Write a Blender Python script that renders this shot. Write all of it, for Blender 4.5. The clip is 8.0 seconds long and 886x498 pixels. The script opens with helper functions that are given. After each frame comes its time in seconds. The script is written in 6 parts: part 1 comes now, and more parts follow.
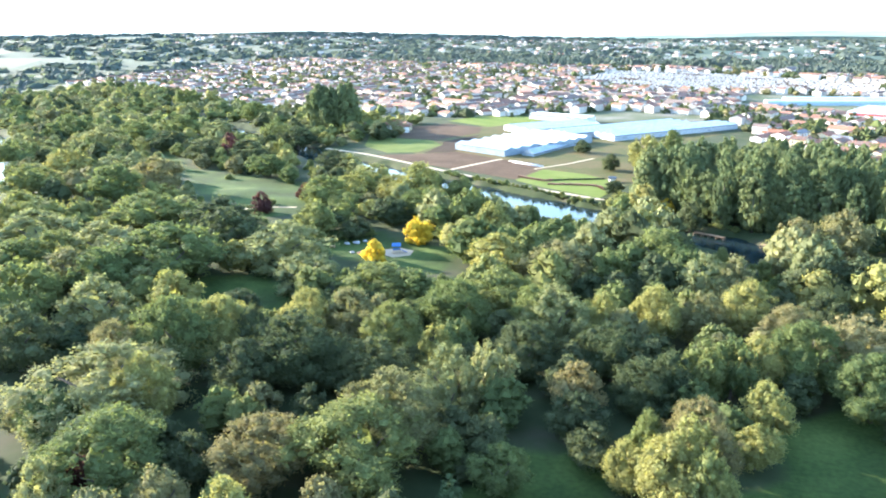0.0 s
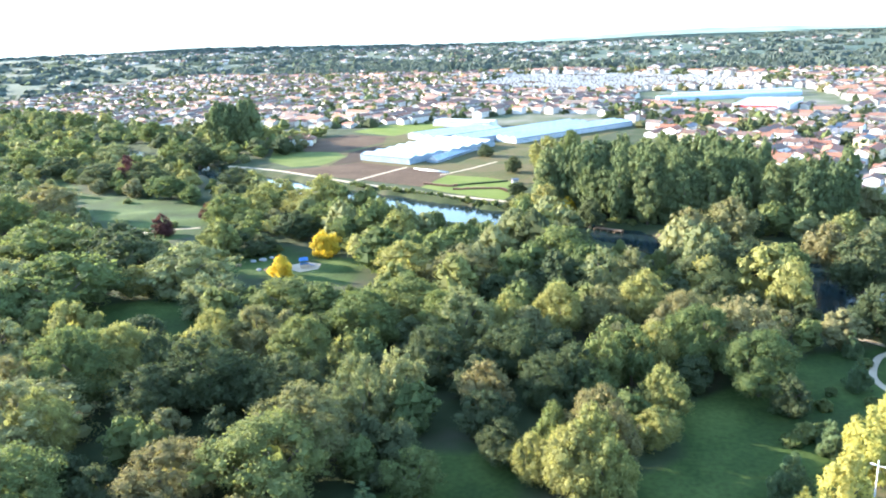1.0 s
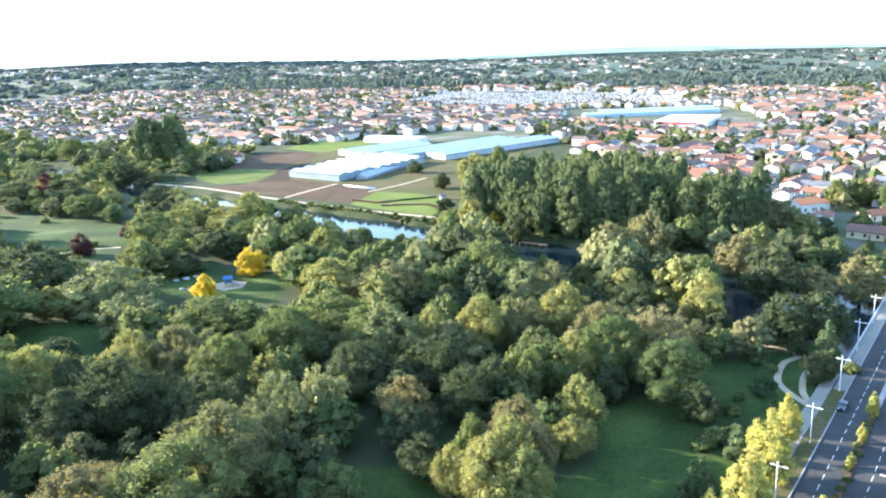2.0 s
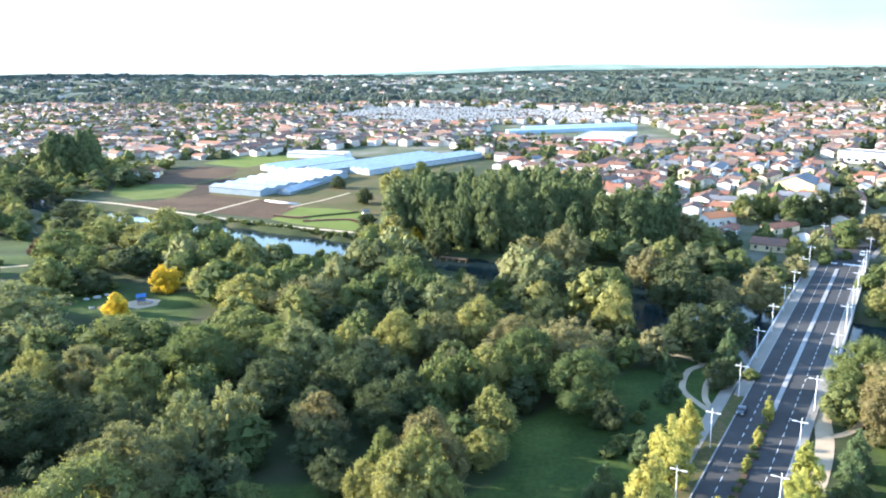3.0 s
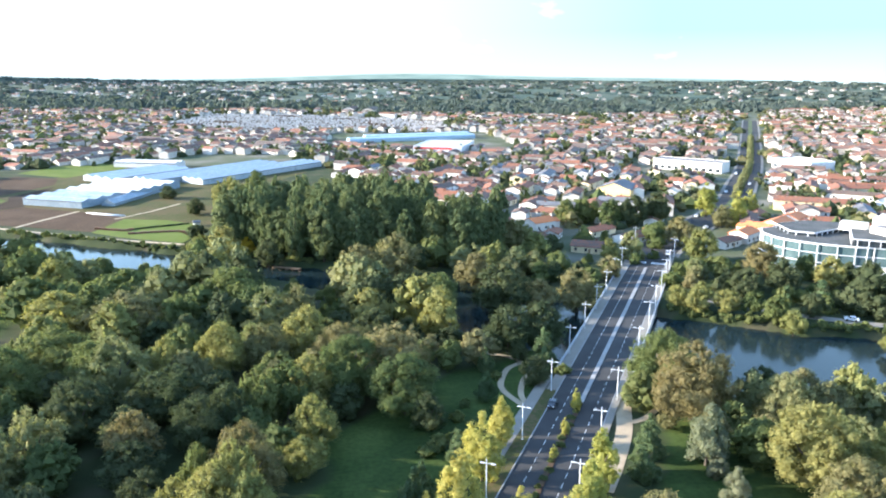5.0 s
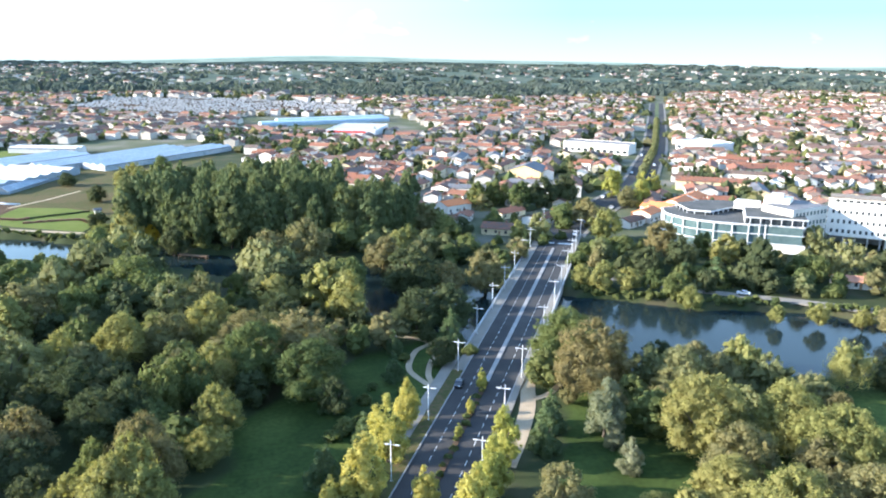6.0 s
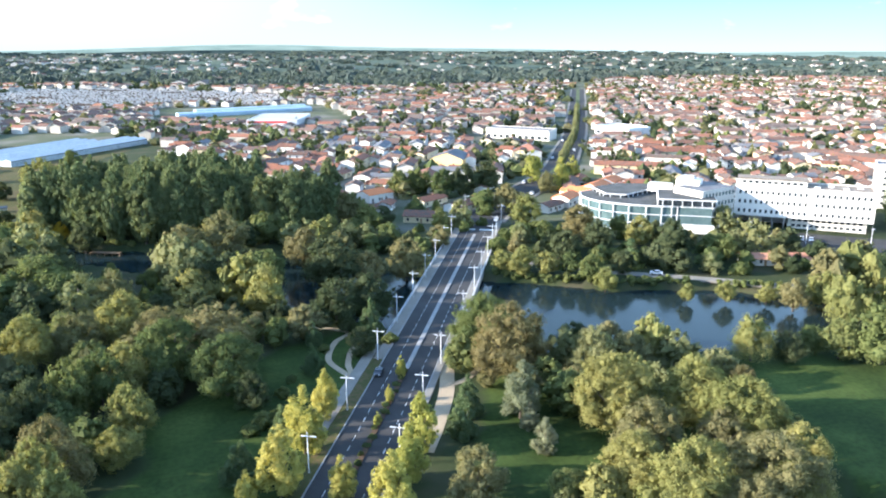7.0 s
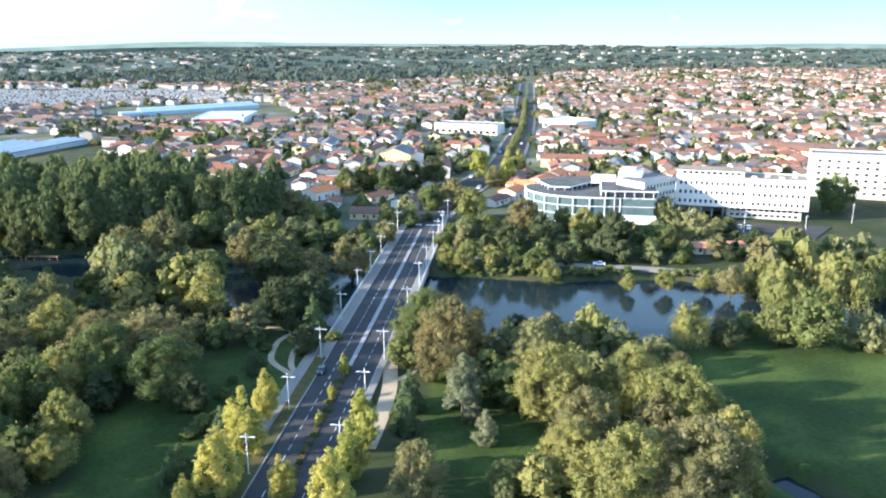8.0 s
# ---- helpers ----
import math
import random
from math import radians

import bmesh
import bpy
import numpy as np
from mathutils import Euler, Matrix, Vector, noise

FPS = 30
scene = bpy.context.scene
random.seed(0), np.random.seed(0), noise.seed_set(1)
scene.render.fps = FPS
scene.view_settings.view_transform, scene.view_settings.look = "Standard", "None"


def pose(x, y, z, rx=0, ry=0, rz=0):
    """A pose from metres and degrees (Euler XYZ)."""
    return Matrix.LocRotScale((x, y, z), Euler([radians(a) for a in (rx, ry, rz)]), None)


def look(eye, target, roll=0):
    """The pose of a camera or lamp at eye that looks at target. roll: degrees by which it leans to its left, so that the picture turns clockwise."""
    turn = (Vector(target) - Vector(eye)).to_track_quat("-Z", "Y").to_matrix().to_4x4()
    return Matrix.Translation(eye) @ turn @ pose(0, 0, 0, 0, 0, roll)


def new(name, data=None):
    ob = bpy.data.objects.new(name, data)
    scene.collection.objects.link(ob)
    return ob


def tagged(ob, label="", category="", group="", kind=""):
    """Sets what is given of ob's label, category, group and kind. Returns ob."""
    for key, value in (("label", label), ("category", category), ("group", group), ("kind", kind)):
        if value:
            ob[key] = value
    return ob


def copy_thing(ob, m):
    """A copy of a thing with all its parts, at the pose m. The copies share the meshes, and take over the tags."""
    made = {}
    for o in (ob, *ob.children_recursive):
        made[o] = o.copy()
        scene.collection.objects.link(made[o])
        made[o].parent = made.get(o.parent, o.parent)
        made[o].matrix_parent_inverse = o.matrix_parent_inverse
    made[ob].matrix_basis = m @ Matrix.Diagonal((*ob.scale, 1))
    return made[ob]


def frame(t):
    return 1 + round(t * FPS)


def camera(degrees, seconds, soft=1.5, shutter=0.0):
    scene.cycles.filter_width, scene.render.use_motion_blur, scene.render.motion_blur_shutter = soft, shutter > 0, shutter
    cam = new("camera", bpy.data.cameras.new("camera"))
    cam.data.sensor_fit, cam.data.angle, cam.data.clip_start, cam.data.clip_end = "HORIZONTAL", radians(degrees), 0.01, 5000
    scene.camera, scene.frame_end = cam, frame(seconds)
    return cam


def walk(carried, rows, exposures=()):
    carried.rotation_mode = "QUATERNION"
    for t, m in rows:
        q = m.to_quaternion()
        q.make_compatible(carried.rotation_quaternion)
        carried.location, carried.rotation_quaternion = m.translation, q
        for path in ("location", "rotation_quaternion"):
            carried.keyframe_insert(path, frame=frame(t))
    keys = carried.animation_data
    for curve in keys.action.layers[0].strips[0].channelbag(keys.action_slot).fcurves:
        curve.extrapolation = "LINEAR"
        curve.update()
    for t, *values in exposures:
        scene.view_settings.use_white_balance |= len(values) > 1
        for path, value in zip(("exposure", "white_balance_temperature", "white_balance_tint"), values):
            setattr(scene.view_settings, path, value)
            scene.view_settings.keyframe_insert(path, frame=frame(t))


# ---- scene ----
cam = camera(59.11, 8.0, 2.0)
# seconds, eye, heading (to the left of north), pitch, roll
FLIGHT = (
    (0.0, -14.74, 4.99, 78.64, 19.81, -16.15, -0.62),
    (0.5, -12.85, 4.44, 78.85, 16.40, -16.06, -1.85),
    (1.0, -10.97, 3.87, 79.04, 13.45, -15.71, -2.74),
    (1.5, -9.10, 3.28, 79.22, 11.06, -15.23, -2.63),
    (3.0, -3.60, 1.38, 79.72, 3.16, -13.82, -1.35),
    (3.5, -1.79, 0.70, 79.86, 0.52, -13.40, -0.97),
    (4.0, 0.00, 0.00, 80.00, -2.33, -13.20, -0.56),
    (4.5, 1.78, -0.72, 80.13, -5.09, -13.12, -0.40),
    (6.0, 7.02, -3.02, 80.45, -14.08, -14.60, 0.20),
    (6.5, 8.74, -3.82, 80.54, -16.77, -15.09, 0.06),
    (7.0, 10.44, -4.65, 80.62, -19.31, -15.45, -0.12),
    (7.5, 12.13, -5.51, 80.69, -20.81, -15.71, -0.39),
    (8.0, 13.81, -6.38, 80.75, -22.66, -15.81, -0.52),
)
walk(cam, [(t, pose(x, y, z, 90 + pitch, 0, yaw) @ pose(0, 0, 0, 0, 0, roll)) for t, x, y, z, yaw, pitch, roll in FLIGHT],
     [(0.0, 3.46, 6320, 10), (1.5, 3.33, 6300, 10), (3.5, 2.87, 6300, 10), (6.0, 2.63, 6300, 10), (8.0, 2.55, 6300, 10)])

# ---- light ----
SUN_AZ, SUN_EL = radians(-80), radians(15)
world = bpy.data.worlds.new("world")
scene.world = world
world.use_nodes = True
wn, wl = world.node_tree.nodes, world.node_tree.links
sky = wn.new("ShaderNodeTexSky")
sky.sky_type, sky.sun_disc = "NISHITA", False
sky.sun_elevation, sky.sun_rotation = SUN_EL, SUN_AZ
sky.altitude, sky.air_density, sky.dust_density, sky.ozone_density = 80, 1.0, 0.3, 2.0
wl.new(sky.outputs[0], wn["Background"].inputs[0])
wn["Background"].inputs[1].default_value = 0.15
sun = new("sun", bpy.data.lights.new("sun", "SUN"))
sun.data.energy, sun.data.angle, sun.data.color = 3.7, radians(0.6), (1.0, 0.91, 0.79)
sun.matrix_world = look((0, 0, 300), (-300 * math.sin(SUN_AZ) * math.cos(SUN_EL), -300 * math.cos(SUN_AZ) * math.cos(SUN_EL), 300 - 300 * math.sin(SUN_EL)))

# ---- materials ----
MATS = {}


def material(name, colours, rough=0.8, scale=1.0, metal=0.0, bump=0.0, per_object=0.0, per_island=0.0, fine=6.0, spec=0.3):
    """A surface whose colour wanders between two tones at two scales, with optional relief."""
    m = bpy.data.materials.new(name)
    m.use_nodes = True
    n, l = m.node_tree.nodes, m.node_tree.links
    bsdf = n["Principled BSDF"]
    bsdf.inputs["Roughness"].default_value, bsdf.inputs["Metallic"].default_value = rough, metal
    bsdf.inputs["Specular IOR Level"].default_value = spec
    geo = n.new("ShaderNodeNewGeometry")
    big, small = n.new("ShaderNodeTexNoise"), n.new("ShaderNodeTexNoise")
    big.inputs["Scale"].default_value, small.inputs["Scale"].default_value = scale, scale * fine
    big.inputs["Detail"].default_value = small.inputs["Detail"].default_value = 4
    add = n.new("ShaderNodeMath")
    add.operation = "ADD"
    for tex in (big, small):
        l.new(geo.outputs["Position"], tex.inputs["Vector"])
    l.new(big.outputs["Fac"], add.inputs[0])
    l.new(small.outputs["Fac"], add.inputs[1])
    value = n.new("ShaderNodeMath")
    value.operation = "MULTIPLY_ADD"
    value.inputs[1].default_value, value.inputs[2].default_value = 1.6, -1.1
    l.new(add.outputs[0], value.inputs[0])
    last = value.outputs[0]
    for amount, node, socket in ((per_object, "ShaderNodeObjectInfo", "Random"), (per_island, "ShaderNodeNewGeometry", "Random Per Island")):
        if amount:
            info, mix = n.new(node), n.new("ShaderNodeMix")
            mix.inputs["Factor"].default_value = amount
            l.new(last, mix.inputs["A"])
            l.new(info.outputs[socket], mix.inputs["B"])
            last = mix.outputs["Result"]
    ramp = n.new("ShaderNodeValToRGB")
    while len(ramp.color_ramp.elements) < len(colours):
        ramp.color_ramp.elements.new(0.5)
    for i, c in enumerate(colours):
        ramp.color_ramp.elements[i].position = i / max(1, len(colours) - 1)
        ramp.color_ramp.elements[i].color = (*c, 1)
    l.new(last, ramp.inputs[0])
    l.new(ramp.outputs[0], bsdf.inputs["Base Color"])
    if bump:
        b = n.new("ShaderNodeBump")
        b.inputs["Strength"].default_value, b.inputs["Distance"].default_value = bump, 0.05
        l.new(small.outputs["Fac"], b.inputs["Height"])
        l.new(b.outputs[0], bsdf.inputs["Normal"])
    MATS[name] = m
    return m


def foliage(name, colours, shine=0.08):
    """Leaves: one tone a tree, each leaf a little off it, some light passing through."""
    m = bpy.data.materials.new(name)
    m.use_nodes = True
    n, l = m.node_tree.nodes, m.node_tree.links
    bsdf, out = n["Principled BSDF"], n["Material Output"]
    bsdf.inputs["Roughness"].default_value, bsdf.inputs["Specular IOR Level"].default_value = 0.85, shine
    info, tone, geo = n.new("ShaderNodeObjectInfo"), n.new("ShaderNodeAttribute"), n.new("ShaderNodeNewGeometry")
    tone.attribute_name = "tone"
    add, frac = n.new("ShaderNodeMath"), n.new("ShaderNodeMath")
    add.operation, frac.operation = "ADD", "FRACT"
    l.new(info.outputs["Random"], add.inputs[0])
    l.new(tone.outputs["Fac"], add.inputs[1])
    l.new(add.outputs[0], frac.inputs[0])
    patch = n.new("ShaderNodeTexNoise")
    patch.inputs["Scale"].default_value, patch.inputs["Detail"].default_value = 0.35, 3
    l.new(geo.outputs["Position"], patch.inputs["Vector"])
    mix = n.new("ShaderNodeMix")
    mix.inputs["Factor"].default_value = 0.35
    l.new(frac.outputs[0], mix.inputs["A"])
    l.new(patch.outputs["Fac"], mix.inputs["B"])
    ramp = n.new("ShaderNodeValToRGB")
    while len(ramp.color_ramp.elements) < len(colours):
        ramp.color_ramp.elements.new(0.5)
    for i, c in enumerate(colours):
        ramp.color_ramp.elements[i].position = 0.1 + 0.8 * i / max(1, len(colours) - 1)
        ramp.color_ramp.elements[i].color = (*c, 1)
    l.new(mix.outputs["Result"], ramp.inputs[0])
    vary = n.new("ShaderNodeMapRange")
    vary.inputs["To Min"].default_value, vary.inputs["To Max"].default_value = 0.84, 1.16
    l.new(geo.outputs["Random Per Island"], vary.inputs["Value"])
    tint = n.new("ShaderNodeMix")
    tint.data_type, tint.blend_type = "RGBA", "MULTIPLY"
    tint.inputs["Factor"].default_value = 1.0
    l.new(ramp.outputs[0], tint.inputs[6])
    l.new(vary.outputs[0], tint.inputs[7])
    l.new(tint.outputs[2], bsdf.inputs["Base Color"])
    thin, blend = n.new("ShaderNodeBsdfTranslucent"), n.new("ShaderNodeMixShader")
    blend.inputs[0].default_value = 0.4
    glow = n.new("ShaderNodeMix")
    glow.data_type, glow.blend_type = "RGBA", "MULTIPLY"
    glow.inputs["Factor"].default_value = 1.0
    glow.inputs[7].default_value = (1.35, 1.35, 0.9, 1)
    l.new(tint.outputs[2], glow.inputs[6])
    l.new(glow.outputs[2], thin.inputs["Color"])
    l.new(bsdf.outputs[0], blend.inputs[1])
    l.new(thin.outputs[0], blend.inputs[2])
    l.new(blend.outputs[0], out.inputs["Surface"])
    MATS[name] = m
    return m


foliage("leaf_green", [(0.073, 0.097, 0.039), (0.109, 0.128, 0.047), (0.14, 0.149, 0.056)])
foliage("leaf_dark", [(0.044, 0.061, 0.029), (0.062, 0.075, 0.037), (0.077, 0.088, 0.041)])
foliage("leaf_bright", [(0.15, 0.158, 0.057), (0.185, 0.182, 0.064), (0.219, 0.199, 0.074)])
foliage("leaf_olive", [(0.123, 0.124, 0.057), (0.154, 0.143, 0.067), (0.182, 0.158, 0.076)])
foliage("leaf_brown", [(0.118, 0.107, 0.051), (0.146, 0.128, 0.06), (0.165, 0.138, 0.064)])
foliage("leaf_pale", [(0.138, 0.151, 0.072), (0.171, 0.177, 0.08), (0.199, 0.192, 0.09)])
foliage("leaf_silver", [(0.135, 0.15, 0.091), (0.165, 0.175, 0.107), (0.195, 0.195, 0.123)])
foliage("leaf_golden", [(0.42, 0.3, 0.035), (0.5, 0.36, 0.04), (0.46, 0.37, 0.06)])
foliage("leaf_plane", [(0.23, 0.236, 0.064), (0.289, 0.278, 0.075), (0.348, 0.303, 0.091)])
foliage("leaf_copper", [(0.06, 0.025, 0.027), (0.075, 0.035, 0.032)])
foliage("leaf_poplar", [(0.078, 0.102, 0.048), (0.101, 0.123, 0.055), (0.133, 0.147, 0.064)])
foliage("leaf_conifer", [(0.069, 0.1, 0.05), (0.085, 0.12, 0.058), (0.104, 0.135, 0.065)])
foliage("leaf_willow", [(0.12, 0.13, 0.048), (0.15, 0.155, 0.056), (0.185, 0.18, 0.066)])
# haze of distance put into the leaf colour: greyer, bluer greens
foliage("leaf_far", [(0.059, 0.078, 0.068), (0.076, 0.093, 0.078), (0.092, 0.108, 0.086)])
material("bark", [(0.05, 0.04, 0.03), (0.12, 0.10, 0.08)], 0.9, 2.0, bump=0.4)
material("asphalt", [(0.036, 0.035, 0.035), (0.058, 0.057, 0.056)], 0.9, 0.15, fine=30, spec=0.12)
material("paint_white", [(0.62, 0.62, 0.6), (0.8, 0.8, 0.78)], 0.6, 0.8)
material("paint_worn", [(0.36, 0.36, 0.35), (0.6, 0.6, 0.58)], 0.7, 0.8)
material("paving", [(0.16, 0.148, 0.128), (0.235, 0.214, 0.182)], 0.9, 0.2, fine=12, spec=0.12)
material("gravel", [(0.257, 0.200, 0.132), (0.378, 0.300, 0.204)], 0.95, 0.25, fine=15)
material("concrete", [(0.19, 0.185, 0.18), (0.29, 0.285, 0.275)], 0.8, 0.3)
material("grass_lawn", [(0.046, 0.062, 0.018), (0.064, 0.082, 0.024), (0.096, 0.106, 0.036)], 0.9, 0.06, bump=0.3, fine=25)
material("soil", [(0.05, 0.034, 0.022), (0.075, 0.05, 0.033), (0.1, 0.068, 0.044)], 0.95, 0.05, fine=20, spec=0.04)
material("soil_dark", [(0.034, 0.025, 0.018), (0.05, 0.036, 0.026), (0.065, 0.05, 0.03)], 0.95, 0.06, fine=20, spec=0.04)
material("crop_bright", [(0.075, 0.1, 0.022), (0.1, 0.125, 0.03), (0.13, 0.14, 0.045)], 0.9, 0.07, fine=20, spec=0.04)
material("crop_green", [(0.06, 0.08, 0.02), (0.085, 0.105, 0.03), (0.11, 0.12, 0.04)], 0.9, 0.07, fine=20, spec=0.04)
material("crop_dry", [(0.075, 0.056, 0.03), (0.058, 0.066, 0.024), (0.1, 0.074, 0.04), (0.05, 0.064, 0.022)], 0.9, 0.05, fine=20, spec=0.04)
material("hedge_red", [(0.1, 0.05, 0.03), (0.18, 0.09, 0.05)], 0.9, 0.5)
material("render_white", [(0.42, 0.385, 0.335), (0.57, 0.54, 0.495), (0.71, 0.69, 0.65)], 0.85, 0.2, per_object=0.7, per_island=0.0)
material("render_cream", [(0.460, 0.361, 0.216), (0.550, 0.456, 0.296), (0.620, 0.541, 0.384)], 0.85, 0.2, per_object=0.6)
material("render_mixed", [(0.3, 0.25, 0.185), (0.46, 0.43, 0.39), (0.36, 0.315, 0.26), (0.58, 0.55, 0.51)], 0.85, 0.1, per_island=0.7)
material("roof_tile", [(0.062, 0.045, 0.038), (0.105, 0.062, 0.045), (0.23, 0.085, 0.045), (0.09, 0.068, 0.056), (0.14, 0.095, 0.07)], 0.85, 0.5, per_object=0.6, bump=0.5)
material("roof_mixed", [(0.075, 0.056, 0.048), (0.13, 0.075, 0.055), (0.24, 0.1, 0.058), (0.1, 0.082, 0.07), (0.17, 0.105, 0.078)], 0.85, 0.2, per_island=0.75)
material("roof_red", [(0.3, 0.13, 0.08), (0.4, 0.18, 0.11), (0.34, 0.2, 0.14)], 0.85, 0.5, bump=0.4)
material("roof_orange", [(0.46, 0.145, 0.055), (0.58, 0.2, 0.075)], 0.8, 0.6)
material("roof_brown", [(0.13, 0.1, 0.075), (0.2, 0.16, 0.12), (0.26, 0.21, 0.165)], 0.9, 0.2, fine=10)
material("roof_grey", [(0.09, 0.09, 0.095), (0.15, 0.15, 0.155)], 0.8, 0.2)
material("metal_white", [(0.46, 0.47, 0.48), (0.58, 0.58, 0.58)], 0.45, 0.3)
material("metal_grey", [(0.4, 0.41, 0.42), (0.55, 0.55, 0.56)], 0.4, 0.5, metal=0.3)
material("red_paint", [(0.5, 0.05, 0.05), (0.62, 0.08, 0.07)], 0.5, 0.5)
material("blue_paint", [(0.03, 0.1, 0.26), (0.05, 0.14, 0.32)], 0.5, 0.5)
material("timber", [(0.16, 0.1, 0.06), (0.28, 0.19, 0.11)], 0.8, 0.8)
material("stone_pale", [(0.29, 0.255, 0.225), (0.54, 0.48, 0.425), (0.8, 0.73, 0.66)], 0.8, 0.15, per_island=0.6)
material("glass_dark", [(0.02, 0.025, 0.03), (0.045, 0.055, 0.065)], 0.12, 0.3, spec=0.6)
material("glass_green", [(0.05, 0.085, 0.09), (0.09, 0.13, 0.135)], 0.12, 0.2, spec=0.7)
# the sky's reflection is put into this glass as a blue base colour
material("greenhouse_glass", [(0.15, 0.19, 0.225), (0.19, 0.235, 0.27), (0.28, 0.315, 0.34)], 0.25, 0.12, per_object=0.2, spec=0.6)
material("greenhouse_white", [(0.4, 0.39, 0.375), (0.57, 0.56, 0.54)], 0.4, 0.1, spec=0.4)
material("hall_end", [(0.12, 0.15, 0.17), (0.3, 0.34, 0.37), (0.2, 0.25, 0.28)], 0.4, 0.35, spec=0.5)
material("roof_gravel", [(0.05, 0.053, 0.052), (0.078, 0.08, 0.078), (0.11, 0.11, 0.105)], 0.95, 0.15, fine=12, spec=0.08)
material("render_yellow", [(0.5, 0.36, 0.17), (0.58, 0.44, 0.22)], 0.85, 0.2)
material("hall_blue", [(0.24, 0.33, 0.4), (0.32, 0.4, 0.46)], 0.4, 0.1, spec=0.5)
material("roof_pale", [(0.28, 0.285, 0.29), (0.4, 0.4, 0.4)], 0.7, 0.1)
material("gutter_grey", [(0.26, 0.29, 0.32), (0.36, 0.39, 0.42)], 0.5, 0.3)
material("gutter_dark", [(0.09, 0.1, 0.11), (0.15, 0.165, 0.18)], 0.6, 0.3)
material("tyre", [(0.02, 0.02, 0.02), (0.035, 0.035, 0.035)], 0.8, 3)
material("car_dark", [(0.03, 0.035, 0.045), (0.05, 0.055, 0.065)], 0.25, 0.5, spec=0.6)
material("car_pale", [(0.5, 0.51, 0.53), (0.75, 0.75, 0.76)], 0.3, 0.5, per_object=0.8, spec=0.6)


def water_material():
    m = bpy.data.materials.new("water")
    m.use_nodes = True
    n, l = m.node_tree.nodes, m.node_tree.links
    b = n["Principled BSDF"]
    b.inputs["Base Color"].default_value = (0.01, 0.019, 0.021, 1)
    b.inputs["Specular IOR Level"].default_value = 0.22
    b.inputs["Roughness"].default_value, b.inputs["IOR"].default_value = 0.1, 1.33
    geo, tex, bump = n.new("ShaderNodeNewGeometry"), n.new("ShaderNodeTexNoise"), n.new("ShaderNodeBump")
    tex.inputs["Scale"].default_value, tex.inputs["Detail"].default_value = 0.7, 3
    bump.inputs["Strength"].default_value, bump.inputs["Distance"].default_value = 0.2, 0.15
    l.new(geo.outputs["Position"], tex.inputs["Vector"])
    l.new(tex.outputs["Fac"], bump.inputs["Height"])
    l.new(bump.outputs[0], b.inputs["Normal"])
    MATS["water"] = m


water_material()


def glow_material(name, builder):
    m = bpy.data.materials.new(name)
    m.use_nodes = True
    n, l = m.node_tree.nodes, m.node_tree.links
    n.remove(n["Principled BSDF"])
    e = n.new("ShaderNodeEmission")
    builder(n, l, e)
    l.new(e.outputs[0], n["Material Output"].inputs["Surface"])
    MATS[name] = m


def sky_colour(n, l, e):
    """Hazy white towards the sun, pale blue away from it, with a few soft clouds."""
    geo, sep = n.new("ShaderNodeNewGeometry"), n.new("ShaderNodeSeparateXYZ")
    l.new(geo.outputs["Position"], sep.inputs[0])
    side, high = n.new("ShaderNodeMapRange"), n.new("ShaderNodeMapRange")
    side.inputs["From Min"].default_value, side.inputs["From Max"].default_value = -1300, 1900
    l.new(sep.outputs["X"], side.inputs["Value"])
    ramp = n.new("ShaderNodeValToRGB")
    ramp.color_ramp.elements[0].color = (0.24, 0.25, 0.26, 1)
    ramp.color_ramp.elements[1].color = (0.108, 0.177, 0.198, 1)
    l.new(side.outputs[0], ramp.inputs[0])
    high.inputs["From Min"].default_value, high.inputs["From Max"].default_value = 0, 260
    l.new(sep.outputs["Z"], high.inputs["Value"])
    pale = n.new("ShaderNodeMix")
    pale.data_type = "RGBA"
    pale.inputs[6].default_value = (0.165, 0.205, 0.215, 1)
    l.new(high.outputs[0], pale.inputs[0])
    l.new(ramp.outputs[0], pale.inputs[7])
    scale, tex = n.new("ShaderNodeVectorMath"), n.new("ShaderNodeTexNoise")
    scale.operation = "MULTIPLY"
    scale.inputs[1].default_value = (0.0022, 0.0022, 0.0052)
    l.new(geo.outputs["Position"], scale.inputs[0])
    tex.inputs["Scale"].default_value, tex.inputs["Detail"].default_value = 1.0, 6
    l.new(scale.outputs[0], tex.inputs["Vector"])
    cloud = n.new("ShaderNodeMapRange")
    cloud.inputs["From Min"].default_value, cloud.inputs["From Max"].default_value = 0.63, 0.76
    l.new(tex.outputs["Fac"], cloud.inputs["Value"])
    white = n.new("ShaderNodeMix")
    white.data_type = "RGBA"
    white.inputs[7].default_value = (0.25, 0.26, 0.26, 1)
    l.new(cloud.outputs[0], white.inputs[0])
    l.new(pale.outputs[2], white.inputs[6])
    l.new(white.outputs[2], e.inputs["Color"])


